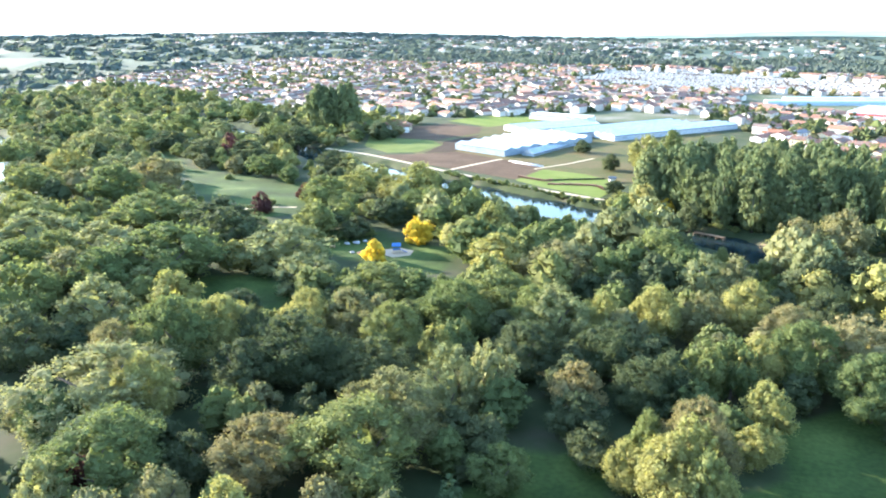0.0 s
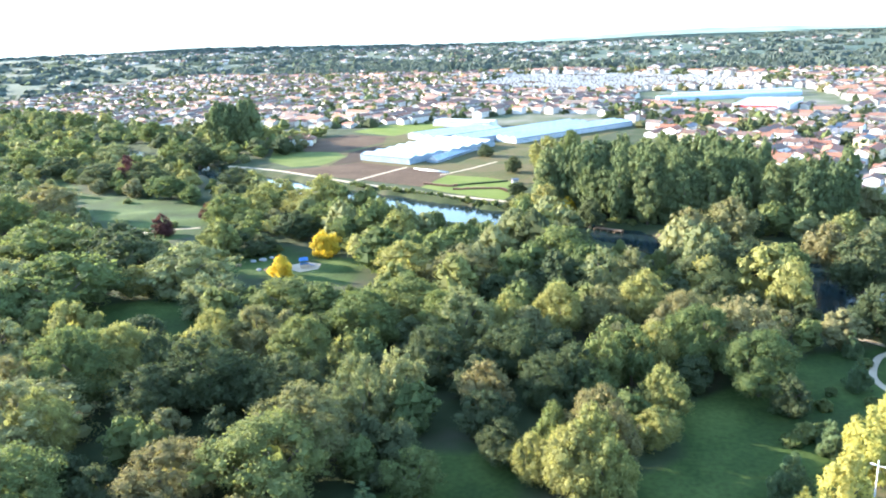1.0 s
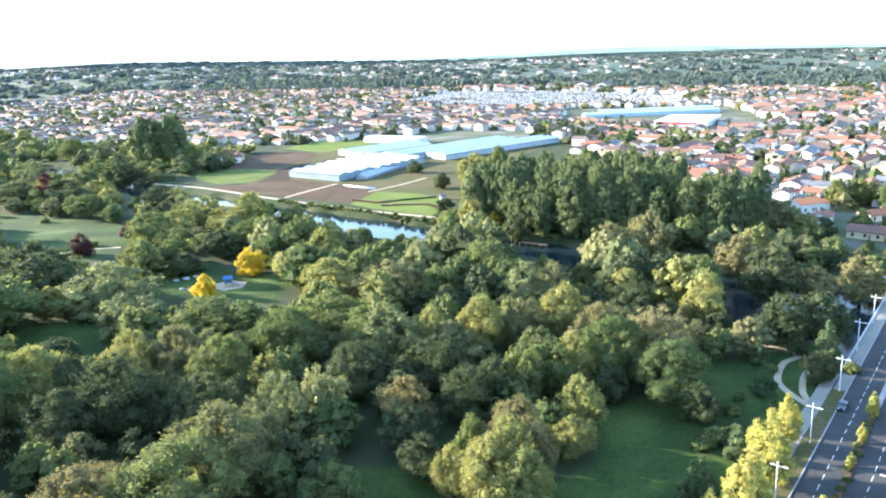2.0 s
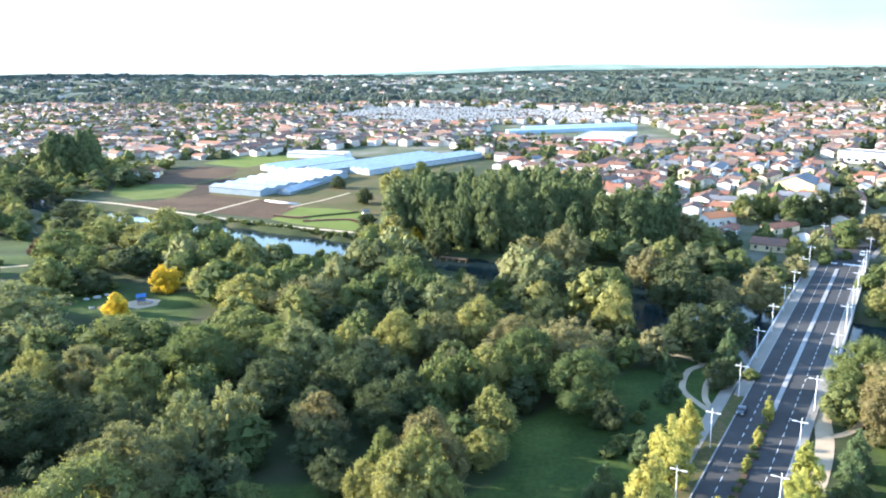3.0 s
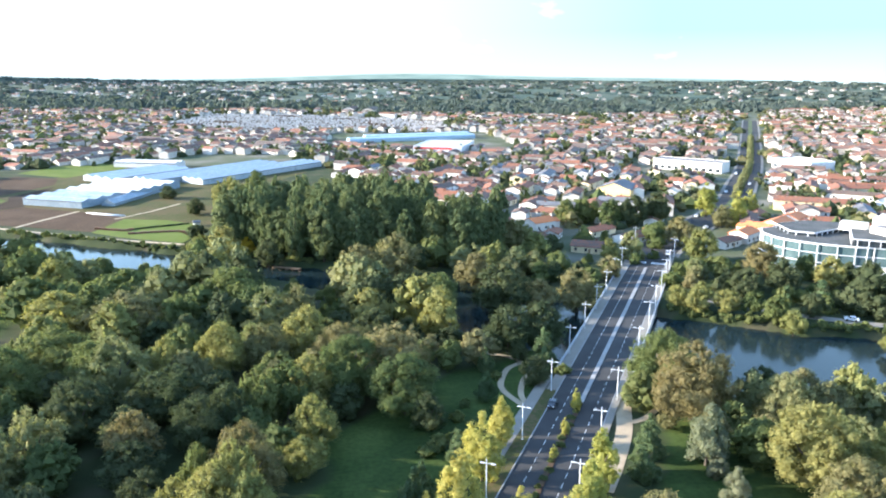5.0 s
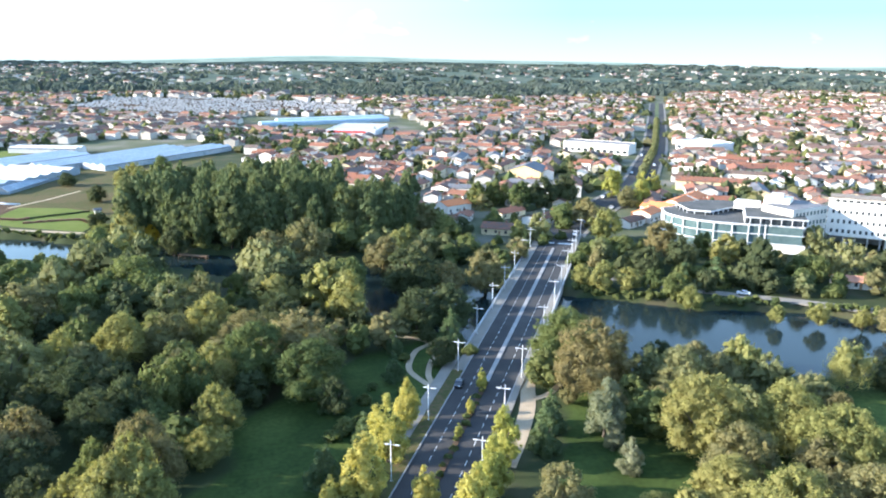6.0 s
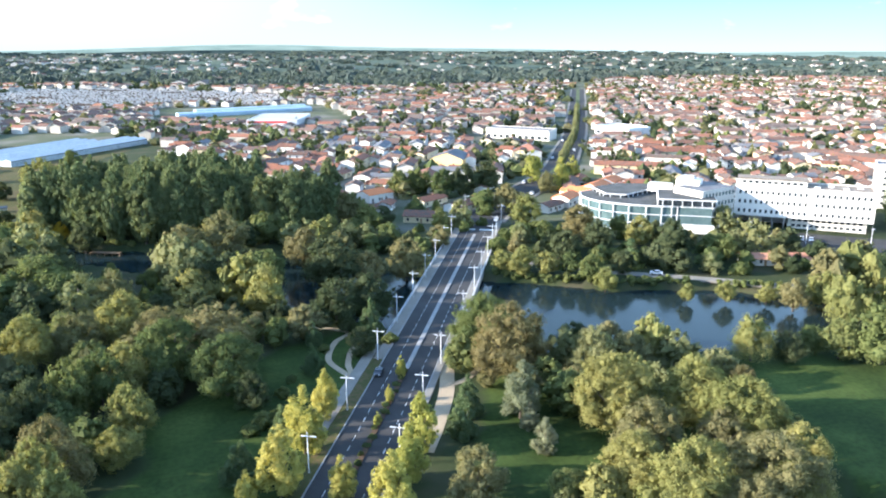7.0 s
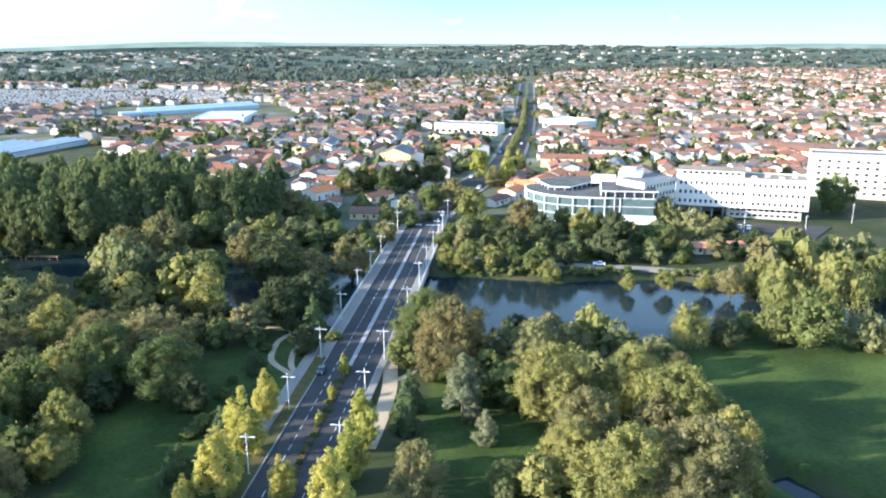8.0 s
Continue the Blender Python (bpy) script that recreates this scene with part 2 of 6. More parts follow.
def hill_haze_colour(n, l, e):
    """Blue-green haze put into a glowing colour, fields and woods hardly told apart."""
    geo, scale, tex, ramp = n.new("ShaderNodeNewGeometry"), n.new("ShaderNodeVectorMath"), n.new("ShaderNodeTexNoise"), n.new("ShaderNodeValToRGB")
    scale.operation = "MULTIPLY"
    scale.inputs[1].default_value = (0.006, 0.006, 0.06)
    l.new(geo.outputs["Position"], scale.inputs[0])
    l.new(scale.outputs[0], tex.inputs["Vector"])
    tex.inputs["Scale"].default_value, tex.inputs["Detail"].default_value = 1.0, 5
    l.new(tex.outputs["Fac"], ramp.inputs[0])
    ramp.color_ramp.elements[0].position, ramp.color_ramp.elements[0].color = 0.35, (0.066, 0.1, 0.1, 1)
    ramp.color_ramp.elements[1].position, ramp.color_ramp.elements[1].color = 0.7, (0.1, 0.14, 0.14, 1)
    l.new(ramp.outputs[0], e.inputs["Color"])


glow_material("sky_far", sky_colour)
glow_material("hills_haze", hill_haze_colour)


# ---- mesh helpers ----
def mesh_from(name, verts, faces, mats, slots=None, smooth=False):
    """A mesh from vertices and faces; faces may be a list, or corner indices with a count for each face."""
    me = bpy.data.meshes.new(name)
    if isinstance(faces, tuple) and len(faces) == 2 and isinstance(faces[0], np.ndarray):
        flat, counts = faces
    else:
        counts = np.array([len(q) for q in faces], dtype=np.int32)
        flat = np.fromiter((i for q in faces for i in q), dtype=np.int32, count=int(counts.sum()))
    pts = np.ascontiguousarray(np.asarray(verts, dtype=np.float32))
    me.vertices.add(len(pts))
    me.vertices.foreach_set("co", pts.ravel())
    me.loops.add(len(flat))
    me.loops.foreach_set("vertex_index", flat.astype(np.int32))
    me.polygons.add(len(counts))
    me.polygons.foreach_set("loop_start", np.concatenate([[0], np.cumsum(counts)[:-1]]).astype(np.int32))
    for m in mats:
        me.materials.append(MATS[m])
    if slots is not None:
        me.polygons.foreach_set("material_index", np.asarray(slots, dtype=np.int32))
    me.polygons.foreach_set("use_smooth", np.full(len(counts), smooth, dtype=bool))
    me.update(calc_edges=True)
    return me


def part(name, me, parent, m=None, label=""):
    """Link a mesh as one part under its thing."""
    ob = new(name, me)
    ob.parent = parent
    if m is not None:
        ob.matrix_basis = m
    return tagged(ob, label)


BOX_F = [(0, 3, 2, 1), (4, 5, 6, 7), (0, 1, 5, 4), (1, 2, 6, 5), (2, 3, 7, 6), (3, 0, 4, 7)]


def box_data(x0, y0, z0, x1, y1, z1):
    return [(x0, y0, z0), (x1, y0, z0), (x1, y1, z0), (x0, y1, z0), (x0, y0, z1), (x1, y0, z1), (x1, y1, z1), (x0, y1, z1)], BOX_F


def merge(*blocks):
    verts, faces = [], []
    for v, f in blocks:
        k = len(verts)
        verts += list(v)
        faces += [tuple(i + k for i in q) for q in f]
    return verts, faces


def bevel_box(x0, y0, z0, x1, y1, z1, mat, bevel=0.03, name="box"):
    bm = bmesh.new()
    v, f = box_data(x0, y0, z0, x1, y1, z1)
    vs = [bm.verts.new(p) for p in v]
    for q in f:
        bm.faces.new([vs[i] for i in q])
    if bevel:
        bmesh.ops.bevel(bm, geom=bm.edges[:], offset=bevel, segments=1, affect="EDGES")
    me = bpy.data.meshes.new(name)
    bm.to_mesh(me)
    bm.free()
    me.materials.append(MATS[mat])
    return me


def tube_data(path, radii, sides=8):
    """A closed tapered tube along a path of points."""
    verts, faces = [], []
    for i, p in enumerate(path):
        a, b = Vector(path[max(0, i - 1)]), Vector(path[min(len(path) - 1, i + 1)])
        d = (b - a).normalized()
        s = d.orthogonal().normalized()
        t = d.cross(s)
        for k in range(sides):
            w = 2 * math.pi * k / sides
            verts.append(tuple(Vector(p) + radii[i] * (math.cos(w) * s + math.sin(w) * t)))
    for i in range(len(path) - 1):
        for k in range(sides):
            q = (k + 1) % sides
            faces.append((i * sides + k, i * sides + q, (i + 1) * sides + q, (i + 1) * sides + k))
    faces.append(tuple(range(sides - 1, -1, -1)))
    n = (len(path) - 1) * sides
    faces.append(tuple(range(n, n + sides)))
    return verts, faces


# ---- plan ----
ROAD_U, ROAD_V = Vector((0.4802, 0.8771)), Vector((0.8771, -0.4802))   # along and across the bridge road


def at(u, v):
    p = ROAD_U * u + ROAD_V * v
    return p.x, p.y


def to_uv(x, y):
    return x * ROAD_U.x + y * ROAD_U.y, x * ROAD_V.x + y * ROAD_V.y


WATER_Z = -2.5
# waters: centre line with half widths
RIVER = [(-420, 560, 14), (-290, 470, 14), (-238, 430, 13), (-163, 388, 13), (-122, 364, 15), (-70, 334, 15), (-10, 303, 13), (30, 276, 16), (66, 238, 25), (100, 205, 30), (135, 184, 29), (166, 176, 26), (196, 158, 22), (240, 134, 20), (330, 110, 22), (600, 60, 25)]
LAKE = [(-345, 220, 45), (-410, 300, 35), (-500, 400, 30), (-620, 480, 30)]
DITCH = [(119, 93, 1.0), (122, 87, 2.4), (124, 76, 3.2), (124, 30, 4)]
WATERS = (RIVER, LAKE, DITCH)


def shore(px, py):
    """Distance to the nearest water's edge, below nought on the water."""
    px, py = np.asarray(px, float), np.asarray(py, float)
    best = np.full(px.shape, 1e9)
    for line in WATERS:
        for (ax, ay, aw), (bx, by, bw) in zip(line, line[1:]):
            dx, dy = bx - ax, by - ay
            k = np.clip(((px - ax) * dx + (py - ay) * dy) / (dx * dx + dy * dy), 0, 1)
            best = np.minimum(best, np.hypot(px - ax - k * dx, py - ay - k * dy) - (aw + k * (bw - aw)))
    return best + 1.2 * np.sin(px * 0.23 + 1.3 * np.sin(py * 0.17)) + 0.8 * np.sin(py * 0.31 + px * 0.07)


def inside(poly, px, py):
    px, py = np.asarray(px, float), np.asarray(py, float)
    hit = np.zeros(px.shape, bool)
    for (ax, ay), (bx, by) in zip(poly, poly[1:] + poly[:1]):
        cross = ((ay > py) != (by > py)) & (px < (bx - ax) * (py - ay) / ((by - ay) or 1e-9) + ax)
        hit ^= cross
    return hit


FIELDS = [(-215, 424), (-235, 560), (-225, 640), (-110, 620), (-20, 560), (-20, 470), (-40, 425), (-64, 364), (-128, 394)]
LAWN_HILL = [(-381, 448), (-296, 371), (-261, 364), (-212, 354), (-197, 330), (-184, 297), (-195, 283), (-199, 272), (-242, 310), (-263, 324), (-304, 369), (-375, 431)]
LAWN_PLAY = [(-168, 262), (-148, 282), (-126, 266), (-98, 262), (-99, 232), (-140, 240), (-165, 246)]
LAWN_GAP = [(-175, 205), (-150, 215), (-118, 186), (-140, 165)]
LAWN_NEAR = [(-2, 158), (18, 176), (36, 194), (48, 196), (62, 214), (64, 206), (58, 188), (48, 166), (24, 120), (10, 95), (-6, 105), (-12, 128), (0, 140)]
GLADE = [(-48, 135), (-30, 138), (-26, 118), (-35, 100), (-55, 108)]
MEADOW = [(137, 150), (160, 148), (190, 128), (240, 105), (330, 90), (330, 20), (131, 30), (128, 84), (124, 96), (131, 112), (140, 132)]
CANAL_REACH = [(-114, 352), (-64, 325), (-66, 349), (-114, 376)]
WEST_REACH = [(-313, 499), (-290, 505), (-246, 424), (-271, 428)]
BRIDGE_REACH = [(56, 212), (82, 235), (78, 258), (62, 268), (48, 240)]
NARROWS = [(-32, 318), (8, 303), (10, 286), (-30, 298)]
RED_ROOFS = [(172, 300), (206, 300), (226, 336), (240, 356), (224, 360), (196, 342), (176, 326)]
YARDS = [(78, 345), (80, 372), (98, 382), (122, 366), (140, 352), (158, 345), (150, 328), (136, 316), (114, 308), (100, 322)]
GRASS_EAST = [(40, 80), (60, 118), (76, 150), (92, 168), (124, 140), (120, 80), (90, 66)]
LAWNS = (LAWN_HILL, LAWN_PLAY, LAWN_GAP, LAWN_NEAR, MEADOW, GLADE)
CEMETERY = [(-230, 1130), (-190, 1330), (-60, 1300), (160, 1130), (150, 930), (30, 960), (-80, 930), (-190, 1050)]


# ---- ground, water ----
def graded(lo, hi, step, far, grow):
    """Coordinates at an even step between lo and hi, widening beyond to far."""
    mid = list(np.arange(lo, hi + step, step))
    out, s, a = [], step, lo
    while a > -far:
        s *= grow
        a -= s
        out.append(a)
    right, s, b = [], step, mid[-1]
    while b < far:
        s *= grow
        b += s
        right.append(b)
    return np.array(out[::-1] + mid + right)


def rough(px, py, size):
    return (np.sin(px / size + 1.7 * np.sin(py / size * 0.7)) + np.sin(py / size * 1.13 + 2.1 * np.sin(px / size * 0.53 + 1)) + 0.6 * np.sin((px + py) / size * 2.3)) / 2.6


def ground_height(px, py):
    d = shore(px, py)
    k = np.clip((d + 2.0) / 4.0, 0, 1)
    bank = -4.2 + 4.2 * k * k * (3 - 2 * k)
    r = np.hypot(px, py)
    s = np.clip((r - 1500) / 3000, 0, 1)
    mound = 1.2 * np.exp(-(((px + 230) / 16) ** 2 + ((py - 325) / 9) ** 2)) + 1.0 * np.exp(-(((px + 205) / 10) ** 2 + ((py - 315) / 8) ** 2))
    # a wooded ridge closes the valley to the north-west
    turn = np.clip((-np.degrees(np.arctan2(px, py)) - 10) / 28, 0, 1)
    away = np.clip((r - 1300) / 1400, 0, 1)
    ridge = 44 * turn * turn * (3 - 2 * turn) * away * away * (3 - 2 * away)
    east = np.clip((np.degrees(np.arctan2(px, py)) - 2) / 28, 0, 1)
    return bank + mound + ridge + s * (-6 - 24 * east * east * (3 - 2 * east) + 15 * rough(px, py, 520) * (0.5 + 0.5 * s))


def build_ground():
    xs, ys = graded(-420, 330, 3.2, 4600, 1.07), graded(60, 480, 3.2, 4600, 1.07)
    gx, gy = np.meshgrid(xs, ys)
    gz = ground_height(gx, gy)
    w, h = len(xs), len(ys)
    verts = np.stack([gx.ravel(), gy.ravel(), gz.ravel()], 1)
    i = (np.arange(h - 1)[:, None] * w + np.arange(w - 1)[None, :]).ravel()
    faces = (np.stack([i, i + 1, i + 1 + w, i + w], 1).ravel(), np.full(len(i), 4))
    me = mesh_from("ground", verts, faces, ["ground"], smooth=True)
    px, py = gx.ravel(), gy.ravel()
    lawn = np.zeros(len(px))
    for poly in LAWNS + (GRASS_EAST,):
        lawn = np.maximum(lawn, inside(poly, px, py).astype(float))
    town = ((py > 300) & (px > 60) | (py > 640)).astype(float) * (np.hypot(px, py) < 1500)
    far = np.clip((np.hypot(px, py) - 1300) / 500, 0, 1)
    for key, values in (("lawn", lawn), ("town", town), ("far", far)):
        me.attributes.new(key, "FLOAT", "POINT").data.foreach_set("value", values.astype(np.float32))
    return tagged(new("ground", me), "park, town and farmland ground of grass and bare earth", "ground", kind="structure")


def ground_material():
    m = bpy.data.materials.new("ground")
    m.use_nodes = True
    n, l = m.node_tree.nodes, m.node_tree.links
    b = n["Principled BSDF"]
    b.inputs["Roughness"].default_value, b.inputs["Specular IOR Level"].default_value = 0.95, 0.1
    geo = n.new("ShaderNodeNewGeometry")

    def noise_of(scale, detail=4):
        t = n.new("ShaderNodeTexNoise")
        t.inputs["Scale"].default_value, t.inputs["Detail"].default_value = scale, detail
        l.new(geo.outputs["Position"], t.inputs["Vector"])
        return t.outputs["Fac"]

    def ramp_of(fac, colours, lo=0.3, hi=0.7):
        r = n.new("ShaderNodeValToRGB")
        while len(r.color_ramp.elements) < len(colours):
            r.color_ramp.elements.new(0.5)
        for i, c in enumerate(colours):
            r.color_ramp.elements[i].position = lo + (hi - lo) * i / (len(colours) - 1)
            r.color_ramp.elements[i].color = (*c, 1)
        l.new(fac, r.inputs[0])
        return r.outputs[0]

    def blend(fac, a, c):
        x = n.new("ShaderNodeMix")
        x.data_type = "RGBA"
        l.new(fac, x.inputs[0])
        l.new(a, x.inputs[6])
        l.new(c, x.inputs[7])
        return x.outputs[2]

    def attribute(key):
        a = n.new("ShaderNodeAttribute")
        a.attribute_name = key
        return a.outputs["Fac"]

    floor = ramp_of(noise_of(0.08), [(0.022, 0.032, 0.013), (0.034, 0.044, 0.018), (0.055, 0.05, 0.03)])
    lawn = ramp_of(noise_of(0.05, 6), [(0.021, 0.034, 0.01), (0.032, 0.053, 0.013), (0.066, 0.092, 0.024)])
    town = ramp_of(noise_of(0.03, 5), [(0.045, 0.065, 0.025), (0.085, 0.09, 0.055), (0.15, 0.14, 0.12)])
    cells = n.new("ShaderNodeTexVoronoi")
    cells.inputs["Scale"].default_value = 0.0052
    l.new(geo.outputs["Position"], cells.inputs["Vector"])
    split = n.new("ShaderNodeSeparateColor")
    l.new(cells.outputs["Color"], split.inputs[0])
    # far field colours, with the haze of distance put in as a bluish cast
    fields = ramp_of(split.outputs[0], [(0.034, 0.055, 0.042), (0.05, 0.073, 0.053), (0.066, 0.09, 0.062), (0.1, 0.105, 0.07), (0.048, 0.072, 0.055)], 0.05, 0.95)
    worn = ramp_of(noise_of(0.9, 8), [(0.78, 0.77, 0.74), (1.0, 1.0, 1.0), (1.22, 1.18, 1.1)], 0.3, 0.72)
    tuft = n.new("ShaderNodeMix")
    tuft.data_type, tuft.blend_type = "RGBA", "MULTIPLY"
    tuft.inputs[0].default_value = 1.0
    l.new(lawn, tuft.inputs[6])
    l.new(worn, tuft.inputs[7])
    lawn = tuft.outputs[2]
    mixed = blend(attribute("lawn"), floor, lawn)
    mixed = blend(attribute("town"), mixed, town)
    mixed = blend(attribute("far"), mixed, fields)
    l.new(mixed, b.inputs["Base Color"])
    bump = n.new("ShaderNodeBump")
    bump.inputs["Strength"].default_value, bump.inputs["Distance"].default_value = 0.3, 0.2
    l.new(noise_of(1.3, 5), bump.inputs["Height"])
    l.new(bump.outputs[0], b.inputs["Normal"])
    MATS["ground"] = m


ground_material()
build_ground()


def build_waters():
    for name, line, label in (("river", RIVER, "calm dark river reflecting trees and sky"), ("lake", LAKE, "pale lake beside the wooded park"), ("ditch", DITCH, "narrow water channel along the meadow")):
        verts, faces = [], []
        for i, (x, y, w) in enumerate(line):
            ax, ay, _ = line[max(0, i - 1)]
            bx, by, _ = line[min(len(line) - 1, i + 1)]
            d = Vector((bx - ax, by - ay)).normalized()
            for k in (-1, 1):
                verts.append((x - k * d.y * (w + 9), y + k * d.x * (w + 9), WATER_Z))
        for i in range(len(line) - 1):
            faces.append((2 * i, 2 * i + 1, 2 * i + 3, 2 * i + 2))
        tagged(new(name, mesh_from(name, verts, faces, ["water"])), label, "water", kind="structure")


build_waters()


def build_backdrop():
    """Sky and hills so far off that they do not shift."""
    n = 180
    ang = [2 * math.pi * k / n for k in range(n)]
    ring_faces = [(k, (k + 1) % n, n + (k + 1) % n, n + k) for k in range(n)]
    low = [(4850 * math.sin(a), 4850 * math.cos(a), -60) for a in ang] + [(4850 * math.sin(a), 4850 * math.cos(a), 620) for a in ang]
    tagged(new("sky_backdrop", mesh_from("sky_backdrop", low, ring_faces, ["sky_far"])), "hazy pale sky above the horizon", "sky", kind="structure")
    def rise(a):
        k = min(1.0, max(0.0, (math.degrees(math.atan2(math.sin(a), math.cos(a))) - 2) / 28))
        return 4 - 30 * k * k * (3 - 2 * k)

    # hill strips that glow in a haze colour instead of taking the sun
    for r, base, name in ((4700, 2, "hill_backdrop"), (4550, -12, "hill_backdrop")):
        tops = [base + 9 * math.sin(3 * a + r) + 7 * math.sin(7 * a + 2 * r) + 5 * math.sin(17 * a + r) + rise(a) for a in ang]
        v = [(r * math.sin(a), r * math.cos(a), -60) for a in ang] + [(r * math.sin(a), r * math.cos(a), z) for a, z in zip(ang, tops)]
        tagged(new(name, mesh_from(name, v, ring_faces, ["hills_haze"])), "distant hills on the horizon, haze painted as blue-green glow", "hills", kind="structure")


build_backdrop()


def patch(name, poly, mat, z, label, category="field", kind="structure"):
    """A flat piece of ground with its own edge, a hand above the earth."""
    bm = bmesh.new()
    top = [bm.verts.new((x, y, z)) for x, y in poly]
    f = bm.faces.new(top)
    if f.normal.z < 0 or sum((b[0] - a[0]) * (b[1] + a[1]) for a, b in zip(poly, poly[1:] + poly[:1])) > 0:
        f.normal_flip()
    ext = bmesh.ops.extrude_face_region(bm, geom=[f])
    for v in ext["geom"]:
        if isinstance(v, bmesh.types.BMVert):
            v.co.z -= 0.6
    bmesh.ops.recalc_face_normals(bm, faces=bm.faces[:])
    me = bpy.data.meshes.new(name)
    bm.to_mesh(me)
    bm.free()
    me.materials.append(MATS[mat])
    return tagged(new(name, me), label, category, kind=kind)


def strip_poly(line, width):
    """The outline of a path of that width along a line."""
    left, right = [], []
    for i, (x, y) in enumerate(line):
        a, b = line[max(0, i - 1)], line[min(len(line) - 1, i + 1)]
        d = Vector((b[0] - a[0], b[1] - a[1])).normalized()
        left.append((x - d.y * width / 2, y + d.x * width / 2))
        right.append((x + d.y * width / 2, y - d.x * width / 2))
    return left + right[::-1]


def smooth_line(pts, n=6):
    out = []
    for i in range(len(pts) - 1):
        p0, p1, p2, p3 = (Vector(pts[max(0, min(len(pts) - 1, i + k))]) for k in (-1, 0, 1, 2))
        for k in range(n):
            t = k / n
            out.append(tuple(0.5 * (2 * p1 + (p2 - p0) * t + (2 * p0 - 5 * p1 + 4 * p2 - p3) * t * t + (3 * p1 - p0 - 3 * p2 + p3) * t ** 3)))
    return out + [tuple(pts[-1])]


# ---- bridge road ----
ROAD_Z = 0.25
L_WALK, L_KERB, M_LEFT, M_RIGHT, R_KERB, R_WALK = -35.3, -33.9, -27.4, -26.3, -19.7, -17.6
DECK_A, DECK_B = 194.0, 300.0


def slab(name, u0, u1, v0, v1, z0, z1, mat, parent=None, label="", category="", kind=""):
    """A straight bar along the road."""
    v, f = box_data(u0, v0, z0, u1, v1, z1)
    v = [(*at(a, b), c) for a, b, c in v]
    f = [tuple(reversed(q)) for q in f]
    me = mesh_from(name, v, f, [mat])
    if parent is not None:
        return part(name, me, parent, label=label)
    return tagged(new(name, me), label, category, kind=kind)


# the road bends gently beyond the junction into the avenue
AVENUE = smooth_line([(300, -27), (335, -26.5), (380, -20), (430, -7), (480, 3), (560, 8), (700, 14), (1190, 17)], 5)


def build_road():
    road = slab("road", -300, 322, L_KERB, R_KERB, -0.5, ROAD_Z, "asphalt", None, "dark asphalt dual carriageway with dashed white lane lines", "road", "structure")
    line = [at(u, v) for u, v in AVENUE if u > 321]
    patch("avenue", strip_poly([at(321, -26.8)] + line, 17), "asphalt", 0.22, "straight asphalt avenue running up through the town", "road")
    slab("pavement", 181, 340, L_WALK - 1.2, L_KERB, -0.5, ROAD_Z + 0.15, "paving", None, "pale grey paved footway beside the road", "pavement", "structure")
    slab("pavement", DECK_A - 10, 340, R_KERB, R_WALK, -0.5, ROAD_Z + 0.15, "paving", None, "pale grey paved footway on the bridge", "pavement", "structure")
    slab("pavement", -300, DECK_A - 10, R_KERB, R_KERB + 1.6, -0.5, ROAD_Z + 0.15, "paving", None, "pale grey paved footway beside the road", "pavement", "structure")
    slab("pavement", 138, 190, L_WALK - 4.4, L_WALK - 1.55, -0.5, ROAD_Z + 0.12, "paving", None, "pale grey paved footway beside the road", "pavement", "structure")
    slab("verge", -300, 180.9, L_WALK - 1.5, L_KERB, -0.5, ROAD_Z + 0.1, "crop_dry", None, "narrow dusty grass verge under the street trees", "verge", "structure")
    slab("kerb", -300, 330, L_KERB, L_KERB + 0.25, -0.4, ROAD_Z + 0.17, "concrete", None, "concrete kerb along the carriageway", "kerb", "structure")
    slab("kerb", -300, 330, R_KERB - 0.25, R_KERB, -0.4, ROAD_Z + 0.17, "concrete", None, "concrete kerb along the carriageway", "kerb", "structure")
    median = tagged(new("median"), "raised central reservation, planted near the park and paved on the bridge", "median", kind="structure")
    slab("planting_bed", -300, 176, M_LEFT, M_RIGHT, -0.3, ROAD_Z + 0.16, "soil", median)
    slab("paved_strip", 176.02, 312, M_LEFT, M_RIGHT, -0.3, ROAD_Z + 0.18, "concrete", median)
    for v in (-30.35, -23.0):
        for k in range(64):
            u = 70 + 4.1 * k
            if u < 318:
                slab("lane_dash", u, u + 2.2, v - 0.07, v + 0.07, ROAD_Z - 0.01, ROAD_Z + 0.012, "paint_worn", road)
    for k in range(18):
        v = L_KERB + 0.5 + k * 0.86
        if not M_LEFT - 0.6 < v < M_RIGHT + 0.2:
            slab("crossing_bar", 319.5, 322, v, v + 0.5, ROAD_Z - 0.01, ROAD_Z + 0.012, "paint_white", road)


